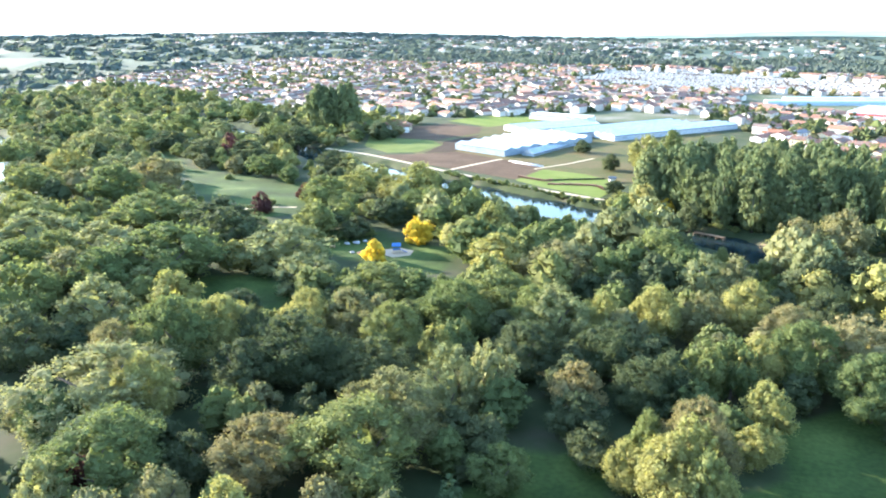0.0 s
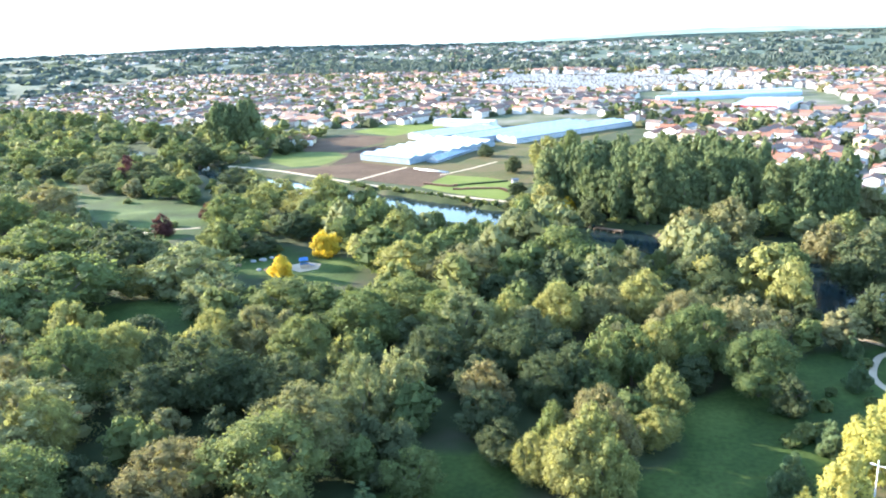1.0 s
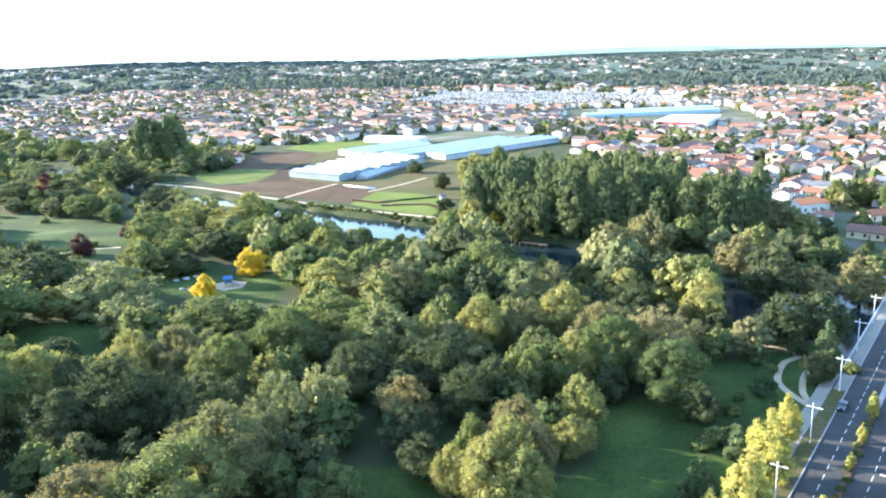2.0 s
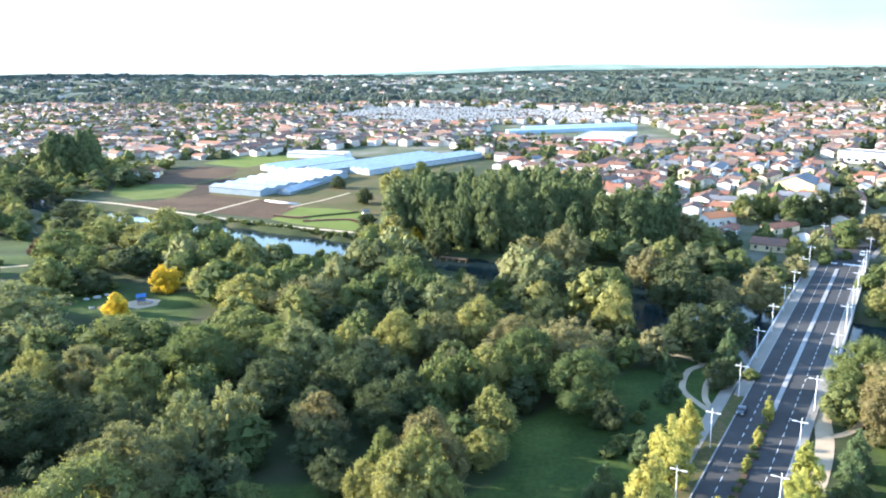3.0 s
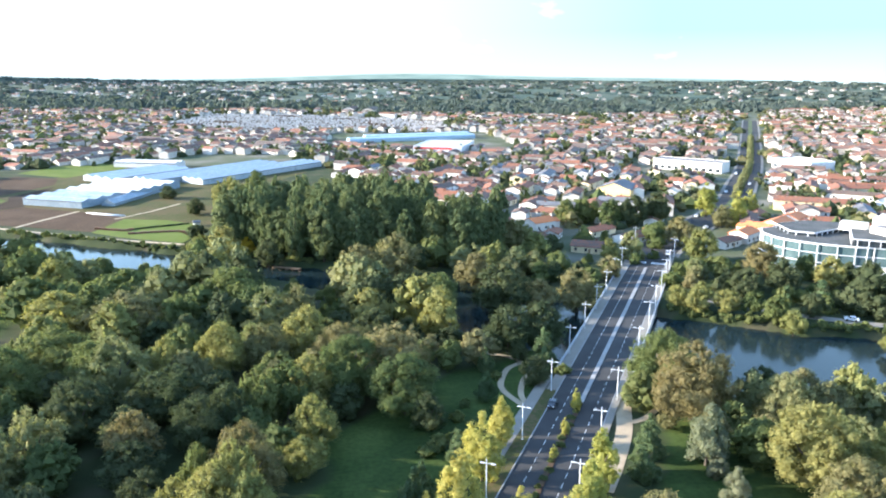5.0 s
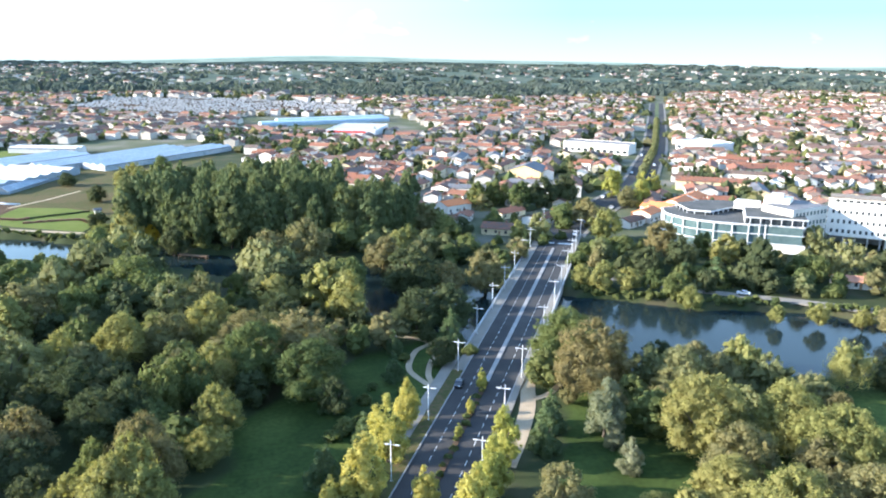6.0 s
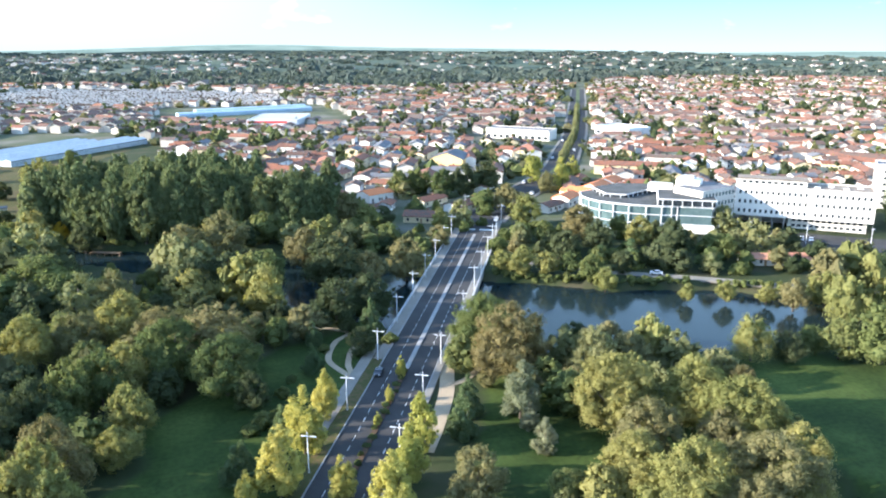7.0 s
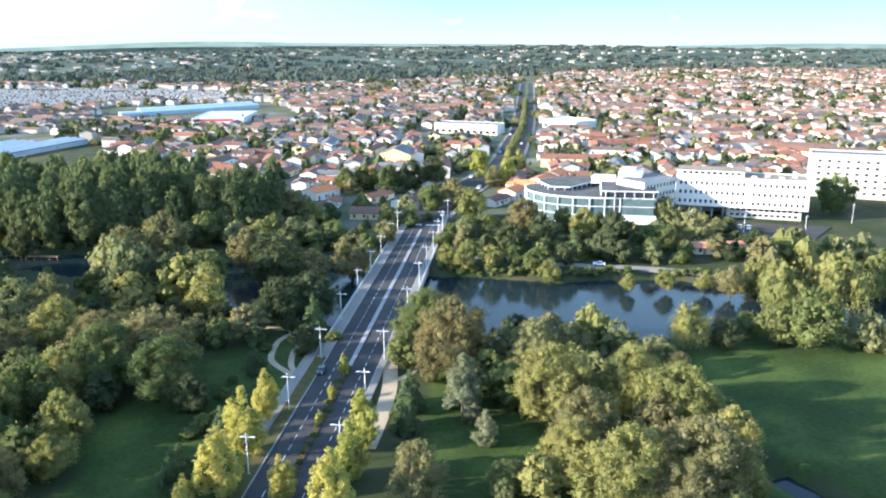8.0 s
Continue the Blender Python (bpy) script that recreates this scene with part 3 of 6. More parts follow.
def build_bridge():
    bridge = tagged(new("bridge"), "concrete road bridge with parapets across the river", "bridge", kind="structure")
    slab("deck", DECK_A, DECK_B, L_WALK, R_WALK + 0.2, -1.5, -0.52, "concrete", bridge)
    slab("edge_beam", DECK_A - 2, DECK_B - 2, L_WALK - 1.55, L_WALK - 1.21, -1.7, ROAD_Z + 0.3, "concrete", bridge)
    slab("edge_beam", DECK_A - 2, DECK_B - 2, R_WALK + 0.02, R_WALK + 0.4, -1.7, ROAD_Z + 0.3, "concrete", bridge)
    for v in (L_WALK - 1.38, R_WALK + 0.2):
        n = 48
        for k in range(n + 1):
            u = DECK_A - 1 + (DECK_B - DECK_A - 2) * k / n
            slab("railing_post", u - 0.05, u + 0.05, v - 0.05, v + 0.05, ROAD_Z + 0.3, ROAD_Z + 1.25, "metal_grey", bridge)
        for z in (0.55, 0.8, 1.05, 1.28):
            slab("rail", DECK_A - 1, DECK_B - 3, v - 0.04, v + 0.04, ROAD_Z + z, ROAD_Z + z + 0.06, "metal_grey", bridge)
    for u in (215, 247, 279):
        slab("pier", u - 1.1, u + 1.1, L_WALK + 1, R_WALK - 1, -5, -1.5, "concrete", bridge)
    for u in (DECK_A - 1.5, DECK_B - 1.5):
        slab("abutment", u - 1.5, u + 1.5, L_WALK - 1.1, R_WALK, -5, -0.53, "concrete", bridge)


build_road()
build_bridge()

# ---- foot paths ----
for pts, w in (([at(138, -15), at(150, -14.6), at(165, -15), at(180, -17.2), at(198, -18.6)], 3.6), ([at(170, -14), (74, 158), (82, 166)], 1.6), ([(95, 134), (90, 143), (95, 152), (104, 158)], 1.8),
               ([(48, 168), (48, 175), (51, 184), (55, 190), (58, 196)], 1.5), ([at(170, -39), (46, 171), (44, 180), (48, 191), (53, 197), (44, 205)], 1.6),
               ([(-262, 318), (-245, 303), (-228, 284)], 2.2), ([(-228, 290), (-214, 293), (-205, 300), (-192, 304)], 2.0)):
    patch("footpath", strip_poly(smooth_line(pts), w), "gravel", 0.07, "pale gravel footpath through the grass", "path")
patch("towpath", strip_poly(smooth_line([(-260, 462), (-218, 444), (-160, 408), (-128, 390), (-98, 374), (-62, 358)]), 2.6), "gravel", 0.07, "pale towpath along the canal bank", "path")
patch("riverside_road", strip_poly(smooth_line([(126, 248), (150, 224), (176, 206), (206, 184), (250, 160)]), 4.5), "paving", 0.09, "narrow pale road along the far river bank", "road")

# ---- street lamps ----
def build_lamp():
    lamp = tagged(new("street_lamp"), "white cross-armed street lamp with two flat heads", "street lamp", "street lamps along the road")
    part("pole", mesh_from("pole", *tube_data([(0, 0, 0), (0, 0, 1.2), (0, 0, 1.25), (0, 0, 8.5)], [0.13, 0.13, 0.1, 0.08]), ["metal_white"], smooth=True), lamp)
    part("base_plate", bevel_box(-0.22, -0.22, 0, 0.22, 0.22, 0.08, "metal_grey"), lamp)
    for k, reach in ((-1, 0.75), (1, 1.35)):
        arm = part("arm", mesh_from("arm", *tube_data([(0, 0, 7.6), (k * reach, 0, 7.64)], [0.07, 0.06]), ["metal_white"]), lamp)
        part("lamp_head", bevel_box(k * reach - 0.45, -0.17, 7.56, k * reach + 0.45, 0.17, 7.72, "metal_white", 0.05), arm)
    return lamp


ACROSS = math.degrees(math.atan2(ROAD_V.y, ROAD_V.x))
first_lamp = build_lamp()
lamp_spots = [(u, -35.2) for u in (73, 100, 126.5, 152.5, 180.5)] + [(u, -36.2) for u in (207.5, 230.5, 251.5, 271.5, 291, 310, 331, 352)]
lamp_spots += [(u, -18.9) for u in (80, 106.5, 132.5, 156.5, 180.5)] + [(u, -17.85) for u in (213.5, 239.5, 258.5, 279, 296, 312, 334)]
for i, (u, v) in enumerate(lamp_spots):
    m = pose(*at(u, v), ROAD_Z + 0.15, 0, 0, ACROSS + (180 if v > -27 else 0))
    if i == 0:
        first_lamp.matrix_basis = m
    else:
        copy_thing(first_lamp, m)


# ---- trees ----
def crown_data(seed, aspect, profile, lobes, lobe, cards, size, base=0.16, droop=0.0, upright=0.0, core=0.68):
    """A crown of radius 1 and tree height `aspect`: many small leaf clumps over swelling lobes. Vertices, quads and triangles."""
    rng = np.random.default_rng(seed)
    ts = np.linspace(0, 1, len(profile))
    t = rng.random(lobes * 6)
    t = t[rng.random(len(t)) < np.interp(t, ts, profile) + 0.15][:lobes]
    n = len(t)
    ang = np.arange(n) * 2.39996 + rng.normal(0, 0.35, n)
    p, q = rng.uniform(0, 6.28, 2)
    rad = np.interp(t, ts, profile) * (1 + 0.13 * np.sin(2 * ang + p + 2 * t) + 0.11 * np.sin(3 * ang + q - 5 * t) + 0.08 * np.sin(5 * ang + 9 * t))
    lr = lobe * (0.42 + 1.25 * rng.random(n) ** 1.6) * (0.45 + 0.55 * rad)
    out = np.maximum(0.0, rad - lr * 0.75) * (0.66 + 0.52 * rng.random(n))
    zc = aspect * (base + (1 - base) * t) * (0.97 + 0.06 * rng.random(n)) - lr * 0.4
    zc = np.minimum(zc, aspect - lr)
    centre = np.stack([out * np.cos(ang), out * np.sin(ang), zc], 1)
    # leaf clumps
    which = rng.choice(n, cards, p=lr ** 2 / (lr ** 2).sum())
    d = rng.normal(size=(cards, 3))
    outward = centre[which] - np.array([0, 0, aspect * 0.45])
    outward /= np.linalg.norm(outward, axis=1, keepdims=True) + 1e-9
    d = d / np.linalg.norm(d, axis=1, keepdims=True) + 0.55 * outward + np.array([0, 0, 0.15])
    d /= np.linalg.norm(d, axis=1, keepdims=True)
    pos = centre[which] + d * (lr[which] * (0.56 + 0.6 * rng.random(cards) ** 0.6))[:, None]
    pos += rng.normal(0, 0.03, (cards, 3))
    normal = d + 0.35 * outward + rng.normal(0, 0.75 if cards > 4000 else 0.45, (cards, 3))
    if droop:
        pos[:, 2] -= droop * rng.random(cards) ** 1.5 * pos[:, 2]
        normal[:, 2] *= 0.25
    normal /= np.linalg.norm(normal, axis=1, keepdims=True)
    spin = rng.normal(size=(cards, 3))
    if droop or upright:
        spin = np.array([0, 0, 1.0]) + 0.25 * spin
    a = np.cross(normal, spin)
    a /= np.linalg.norm(a, axis=1, keepdims=True)
    b = np.cross(normal, a)
    s = size * (0.5 + 0.85 * rng.random(cards))
    long = 1.0 + 2.2 * (droop > 0) + upright
    a, b = a * (s * 0.5)[:, None], b * (s * 0.5 * long)[:, None]
    lift = normal * (s * 0.16)[:, None]
    skew = rng.normal(0, 0.35, (cards, 1))
    quads = np.stack([pos - 0.85 * a - 0.5 * b - lift, pos + 0.85 * a - 0.4 * b - lift, pos + 0.9 * b + skew * a + lift], 1).reshape(-1, 3)
    faces = [(3 * i, 3 * i + 1, 3 * i + 2) for i in range(cards)]
    # leafy mass within
    g = (1 + 5 ** 0.5) / 2
    ico = np.array([(-1, g, 0), (1, g, 0), (-1, -g, 0), (1, -g, 0), (0, -1, g), (0, 1, g), (0, -1, -g), (0, 1, -g), (g, 0, -1), (g, 0, 1), (-g, 0, -1), (-g, 0, 1)]) / (1 + g * g) ** 0.5
    tri = [(0, 11, 5), (0, 5, 1), (0, 1, 7), (0, 7, 10), (0, 10, 11), (1, 5, 9), (5, 11, 4), (11, 10, 2), (10, 7, 6), (7, 1, 8), (3, 9, 4), (3, 4, 2), (3, 2, 6), (3, 6, 8), (3, 8, 9), (4, 9, 5), (2, 4, 11), (6, 2, 10), (8, 6, 7), (9, 8, 1)]
    verts = [quads]
    k = len(quads)
    if cards < 2000:
        ico = np.array([(1, 0, 0), (0, 1, 0), (-1, 0, 0), (0, -1, 0), (0, 0, 1), (0, 0, -1)]) * 1.15
        tri = [(0, 1, 4), (1, 2, 4), (2, 3, 4), (3, 0, 4), (1, 0, 5), (2, 1, 5), (3, 2, 5), (0, 3, 5)]
    for i in range(n):
        verts.append(centre[i] + ico * lr[i] * core * (0.9 + 0.2 * rng.random((len(ico), 1))))
        faces += [(p + k, q + k, r + k) for p, q, r in tri]
        k += len(ico)
    if droop == 0:
        ring = np.array([(0.28 * math.cos(w), 0.28 * math.sin(w), 0) for w in np.linspace(0, 2 * math.pi, 7)[:-1]])
        low, high = aspect * (base + 0.12), aspect * 0.62
        verts += [ring + (0, 0, low), ring * 1.2 + (0, 0, (low + high) / 2), ring * 0.7 + (0, 0, high)]
        for j in range(2):
            faces += [(k + 6 * j + q, k + 6 * j + (q + 1) % 6, k + 6 * j + 6 + (q + 1) % 6, k + 6 * j + 6 + q) for q in range(6)]
    counts = np.array([len(q) for q in faces], dtype=np.int32)
    return np.concatenate(verts), (np.fromiter((i for q in faces for i in q), dtype=np.int32, count=int(counts.sum())), counts)


ROUND = [0.42, 0.84, 1.0, 0.98, 0.84, 0.58, 0.16]
DOME = [0.85, 1.0, 1.0, 0.95, 0.82, 0.56, 0.14]
TALL = [0.5, 0.8, 0.95, 1.0, 0.9, 0.62, 0.15]
CONE = [0.85, 1.0, 0.82, 0.62, 0.42, 0.24, 0.05]
OVAL = [0.5, 0.9, 1.0, 0.88, 0.66, 0.42, 0.1]
# leaf material, aspect, profile, lobes, lobe radius, leaf size, base, droop, upright
KINDS = {
    "green": ("leaf_green", 2.3, ROUND, 80, 0.29, 0.098, 0.14, 0, 0), "dark": ("leaf_dark", 2.3, ROUND, 80, 0.3, 0.098, 0.12, 0, 0),
    "bright": ("leaf_bright", 2.3, ROUND, 84, 0.28, 0.098, 0.14, 0, 0), "olive": ("leaf_olive", 2.3, ROUND, 84, 0.27, 0.092, 0.14, 0, 0),
    "brown": ("leaf_brown", 2.3, ROUND, 80, 0.27, 0.095, 0.14, 0, 0), "pale": ("leaf_pale", 2.1, DOME, 110, 0.22, 0.085, 0.08, 0, 0),
    "silver": ("leaf_silver", 2.8, OVAL, 44, 0.32, 0.11, 0.06, 0, 0.5), "golden": ("leaf_golden", 2.3, OVAL, 40, 0.32, 0.12, 0.08, 0, 0.3),
    "plane": ("leaf_plane", 3.6, OVAL, 52, 0.32, 0.14, 0.12, 0, 0.2), "copper": ("leaf_copper", 2.3, ROUND, 36, 0.33, 0.13, 0.1, 0, 0),
    "poplar": ("leaf_poplar", 3.2, TALL, 130, 0.25, 0.095, 0.06, 0, 0.7), "conifer": ("leaf_conifer", 2.8, CONE, 40, 0.3, 0.14, 0.05, 0, 0),
    "spruce": ("leaf_conifer", 2.8, CONE, 44, 0.32, 0.13, 0.05, 0, 0), "willow": ("leaf_willow", 2.1, ROUND, 34, 0.36, 0.05, 0.4, 0.75, 0),
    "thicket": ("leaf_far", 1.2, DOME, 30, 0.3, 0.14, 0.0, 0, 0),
    "bush": ("leaf_green", 1.5, DOME, 26, 0.36, 0.16, 0.0, 0, 0),
}
LABELS = {
    "green": "broad leafy tree with a full mid-green crown", "dark": "broad dark green tree with a dense crown", "bright": "broad tree with a sunlit yellow-green crown",
    "olive": "broad tree turning olive brown in early autumn", "brown": "broad tree with a brown autumn crown", "pale": "domed grey-green tree with fine foliage",
    "silver": "silvery grey willow with upright foliage", "golden": "golden yellow autumn tree standing on grass", "plane": "young yellow-green street tree beside the road",
    "copper": "dark copper-red leaved tree on the lawn", "poplar": "tall dark green poplar with an upright crown", "conifer": "small dark green cone-shaped conifer",
    "spruce": "light green conical tree near the river bank", "willow": "weeping willow with long pale hanging branches", "bush": "low rounded green bush", "thicket": "distant wood",
}
CROWNS, TRUNKS = {}, {}


def crown_for(kind, variant, cards, lobes_share=1.0):
    key = (kind, variant, cards)
    if key not in CROWNS:
        leaf, aspect, profile, lobes, lobe, size, base, droop, upright = KINDS[kind]
        grow = (4600 / cards) ** 0.4 * (0.92 if cards > 4000 else 0.95)
        CROWNS[key] = crown_data(hash_of(kind) + variant, aspect, profile, max(5, int(lobes * lobes_share)), lobe / lobes_share ** 0.45, cards, size * grow, base, droop, upright, 0.62 if cards > 4000 else 0.68 if cards > 2000 else 0.82)
    return CROWNS[key]


def hash_of(text):
    return sum((i + 3) * ord(c) for i, c in enumerate(text)) * 10


CROWN_MESH = {}


def crown_mesh(kind, variant, cards):
    key = (kind, variant, cards)
    if key not in CROWN_MESH:
        CROWN_MESH[key] = mesh_from("crown", *crown_for(kind, variant, cards, 2.4 if cards > 7000 else 1.6 if cards > 4000 else 1.2), [KINDS[kind][0]])
    return CROWN_MESH[key]


def trunk_mesh(kind):
    if kind not in TRUNKS:
        a = KINDS[kind][1]
        blocks = [tube_data([(0, 0, -0.12), (0.02, 0.01, a * 0.12), (0, 0.03, a * 0.3), (-0.02, 0, a * 0.6)], [0.085, 0.062, 0.05, 0.02], 7)]
        for k in range(4):
            w = k * 1.7 + 0.4
            blocks.append(tube_data([(0, 0, a * (0.2 + 0.05 * k)), (0.3 * math.cos(w), 0.3 * math.sin(w), a * (0.34 + 0.06 * k)), (0.55 * math.cos(w), 0.55 * math.sin(w), a * (0.48 + 0.06 * k))], [0.04, 0.028, 0.012], 5))
        TRUNKS[kind] = mesh_from("trunk", *merge(*blocks), ["bark"], smooth=True)
    return TRUNKS[kind]


def plant(kind, x, y, r, h, cards, turn, variant, name="tree"):
    tree = tagged(new(name), LABELS[kind], "bush" if kind == "bush" else "tree", "trees")
    z = float(ground_height(np.array(x), np.array(y)))
    tree.matrix_basis = pose(x, y, max(z, -1.5), 0, 0, turn) @ Matrix.Diagonal((r, r, h / KINDS[kind][1], 1))
    if kind != "bush":
        part("trunk", trunk_mesh(kind), tree)
    part("crown", crown_mesh(kind, variant, cards), tree)
    return tree


STANDING = []
# standing trees that can be told apart: east, north, crown radius, height
for spot in ((-200.8, 289.8, 4.4, 9.7), (-289.5, 396, 7, 15.4), (-112.7, 94.6, 3.1, 9),):
    STANDING.append(("copper", *spot))
for spot in ((-117.8, 264.2, 5.4, 11.9), (-124, 238.8, 3.7, 8.1), (-34.7, 339.4, 3.2, 7.1),):
    STANDING.append(("golden", *spot))
for spot in ((-156.1, 257.5, 7, 15.4), (-189.5, 152.4, 8.6, 19), (84, 172, 7.4, 16.2), (78.2, 168.1, 4.3, 9.5), (140.5, 368.4, 6.5, 14.4), (131.5, 378.1, 6.6, 14.6), (120.8, 377.8, 5.8, 12.9), (71.4, 103.3, 3.2, 7), (163.8, 142.4, 3.7, 8), (167.1, 136.7, 4.8, 10.6), (174.7, 130.7, 7.3, 16), (198.1, 222.1, 4.9, 10.8), (137.2, 224.9, 3.7, 8.2), (141.4, 218.4, 3.9, 8.6), (304.5, 239, 8.4, 18.5), (-70.1, 113.8, 9.9, 17), (-109.8, 96.5, 9.4, 16), (-131.2, 143.8, 9.3, 19), (-183, 175.1, 8.3, 17),):
    STANDING.append(("green", *spot))
for spot in ((-175.6, 197.2, 13.9, 20), (-84.6, 163.3, 6.6, 16), (-104.3, 200.4, 9.2, 13), (-93.9, 199, 6.8, 13), (-75.7, 183.6, 8.1, 16), (-214.8, 191, 7.3, 16), (-192, 162.8, 5.1, 16), (-131.8, 106.8, 4.6, 13), (-22.8, 133.3, 3.1, 13), (-45.8, 119.5, 4.1, 10), (-43.4, 230.7, 5.3, 15), (-29.8, 247.9, 9.1, 17), (-14.3, 165.9, 4.6, 15), (-8.6, 169.1, 4.6, 15), (6.8, 176.7, 7.1, 17), (18.1, 167.5, 7, 15), (34.8, 238.6, 6.4, 16), (-69, 198.6, 8.6, 15), (-56.5, 187.9, 6, 15),):
    STANDING.append(("green", *spot))
for spot in ((-167.6, 132, 7.6, 16.7), (53, 180.1, 3.7, 8), (52.7, 196.9, 2.4, 5.2), (51.2, 203.9, 6.4, 14.1), (61.9, 208.9, 6.6, 14.6), (58, 242.3, 8.4, 18.5), (166.7, 372.2, 7.5, 16.5), (152.6, 368.2, 7.3, 16.1), (106.5, 166.2, 4.2, 9.2), (153.1, 139.3, 3.9, 8.6), (181.7, 229.5, 7, 15.4), (154.8, 219.5, 4, 8.8), (145.4, 242.8, 5.3, 11.6), (161.7, 248.2, 5.5, 12.1), (-99.2, 105.1, 4.2, 10), (-108.2, 136.6, 7.3, 14), (-100.9, 146.2, 8.9, 18), (-176.5, 229.1, 10, 18), (-136.9, 177.5, 5.6, 9), (-80.4, 144.6, 6.8, 15),):
    STANDING.append(("dark", *spot))
for spot in ((-164.1, 141.4, 6, 9), (-114.2, 149.3, 3.7, 17), (-89.2, 147.1, 5.3, 13), (-32.6, 132.8, 4, 9), (-37.3, 142.9, 4.6, 10), (-26.4, 155.5, 5.6, 13), (-34.1, 170.5, 6.2, 14), (25, 239.8, 7.6, 15), (14.3, 237.4, 6.6, 15), (14.2, 213.7, 5, 12), (-20.8, 159.9, 4.1, 14), (22.6, 158.8, 3.3, 9), (-53.2, 165.8, 6.3, 14),):
    STANDING.append(("dark", *spot))
for spot in ((-143.1, 329.9, 9.6, 19), (-91.8, 271.5, 7.2, 15.9), (116.4, 236.1, 3.8, 8.3), (121, 231.1, 3.9, 8.6), (152.9, 295.7, 6.4, 14.1), (116.2, 95.6, 5.3, 11.6), (103.6, 84.7, 5.9, 12.9), (82.4, 87.4, 5.5, 12), (93.4, 124.5, 7.9, 17.4), (110.5, 119.9, 6.9, 15.3), (112.8, 108, 7.3, 16), (87.8, 89.9, 7.6, 16.8), (83.8, 101.3, 5.9, 12.9), (118.6, 106.4, 4.9, 10.9), (197.7, 172.1, 5.3, 11.7), (161.6, 191.9, 2.6, 5.8), (172.7, 187, 3, 6.7), (183.1, 181.1, 2.9, 6.3), (142.2, 209.1, 3.8, 8.3), (181.1, 249.5, 5.5, 12),):
    STANDING.append(("bright", *spot))
for spot in ((125.4, 236.9, 4, 8.8), (129.7, 227.4, 3.9, 8.6), (-120.4, 119.7, 5.2, 16), (-80.7, 89.6, 4.2, 14), (-122.9, 149.9, 7.1, 18), (-150.2, 167.5, 6.5, 16), (-109.2, 166.1, 6, 16), (-72, 158.6, 3.6, 14), (-18.5, 121.5, 4.6, 15), (-12.2, 120.5, 4.2, 14), (-15.6, 126, 4.8, 17), (-20.4, 125.2, 3.4, 13), (-26.1, 126.9, 3.4, 10), (-2.3, 154.2, 4.6, 12), (-4.2, 141.9, 3.6, 9), (-39.1, 188.9, 3.9, 15), (-26.7, 196.7, 5.9, 15), (-5.2, 205.4, 5.9, 16), (-3.4, 171.4, 4.6, 15), (33.5, 216.5, 5.8, 17), (-78.1, 231.1, 8.7, 16),):
    STANDING.append(("bright", *spot))
for spot in ((84.2, 243.7, 6.8, 14.9), (70, 240.8, 5.7, 12.5), (75.9, 151.4, 2, 4.4), (26.8, 288.6, 9.1, 19), (11.7, 285.1, 7.4, 16.3), (155.4, 318.5, 6.5, 14.4), (194.2, 356.2, 5.4, 11.8), (93.1, 81.5, 6, 13.3), (105.8, 105.1, 5.3, 11.6), (91.5, 109.6, 6.3, 13.8), (101.3, 85.9, 7.9, 17.4), (186.6, 173.3, 4.7, 10.4), (56.4, 107.9, 5.2, 11.4), (-68.7, 125.1, 8.1, 18), (-93.5, 90.4, 4.4, 13), (-98.5, 168.6, 6.9, 16), (-141.8, 136.1, 5.5, 15), (-16.1, 198.9, 5.4, 14), (-7.9, 226.8, 5.4, 16), (-58.6, 228.3, 8.3, 16),):
    STANDING.append(("olive", *spot))
for spot in ((17.2, 184.4, 8.5, 17), (4.3, 196.3, 5.6, 14),):
    STANDING.append(("olive", *spot))
for spot in ((53.2, 263.2, 7.5, 16.5), (83.5, 155.5, 8.6, 18.9), (130.5, 129.2, 3.2, 7), (162, 263.9, 6.9, 15.1), (-86.3, 109.3, 7.7, 14), (-14.2, 133.2, 5.4, 17), (-38.3, 150.5, 4.8, 13),):
    STANDING.append(("brown", *spot))
for spot in ((101.5, 147, 6.2, 13.7), (129.1, 136.1, 4.3, 9.5), (69.4, 100.1, 2.3, 5.1), (186.6, 124.4, 5, 10.9), (225.1, 254.9, 5.6, 12.3), (212.7, 223.2, 6.8, 14.9), (-112.2, 85.4, 3.8, 14), (-130.2, 117.9, 13.8, 17), (-165.8, 155.8, 8.4, 17), (-149, 222, 12, 17), (-131.5, 204.4, 7.9, 13), (-63, 141.1, 6, 17), (-56.2, 148.4, 4.9, 16), (-49.9, 185.2, 7.3, 17), (-16.5, 226.9, 7.2, 16),):
    STANDING.append(("pale", *spot))
for spot in ((42.2, 190.8, 2.4, 7), (38.8, 172.8, 2.8, 8.1), (22.6, 160.4, 2.9, 8.4), (27.2, 144.3, 2.4, 6.9), (18, 130.7, 2.7, 8), (66.9, 140.4, 3.3, 9.5), (62.4, 131.7, 3.5, 10), (16.6, 128.8, 2.8, 8.2), (27.4, 147.8, 1.9, 5.5), (-52.1, 110.8, 2.9, 8), (17.9, 129.3, 2.5, 8),):
    STANDING.append(("conifer", *spot))
for spot in ((58.4, 192.7, 4, 11.3),):
    STANDING.append(("spruce", *spot))
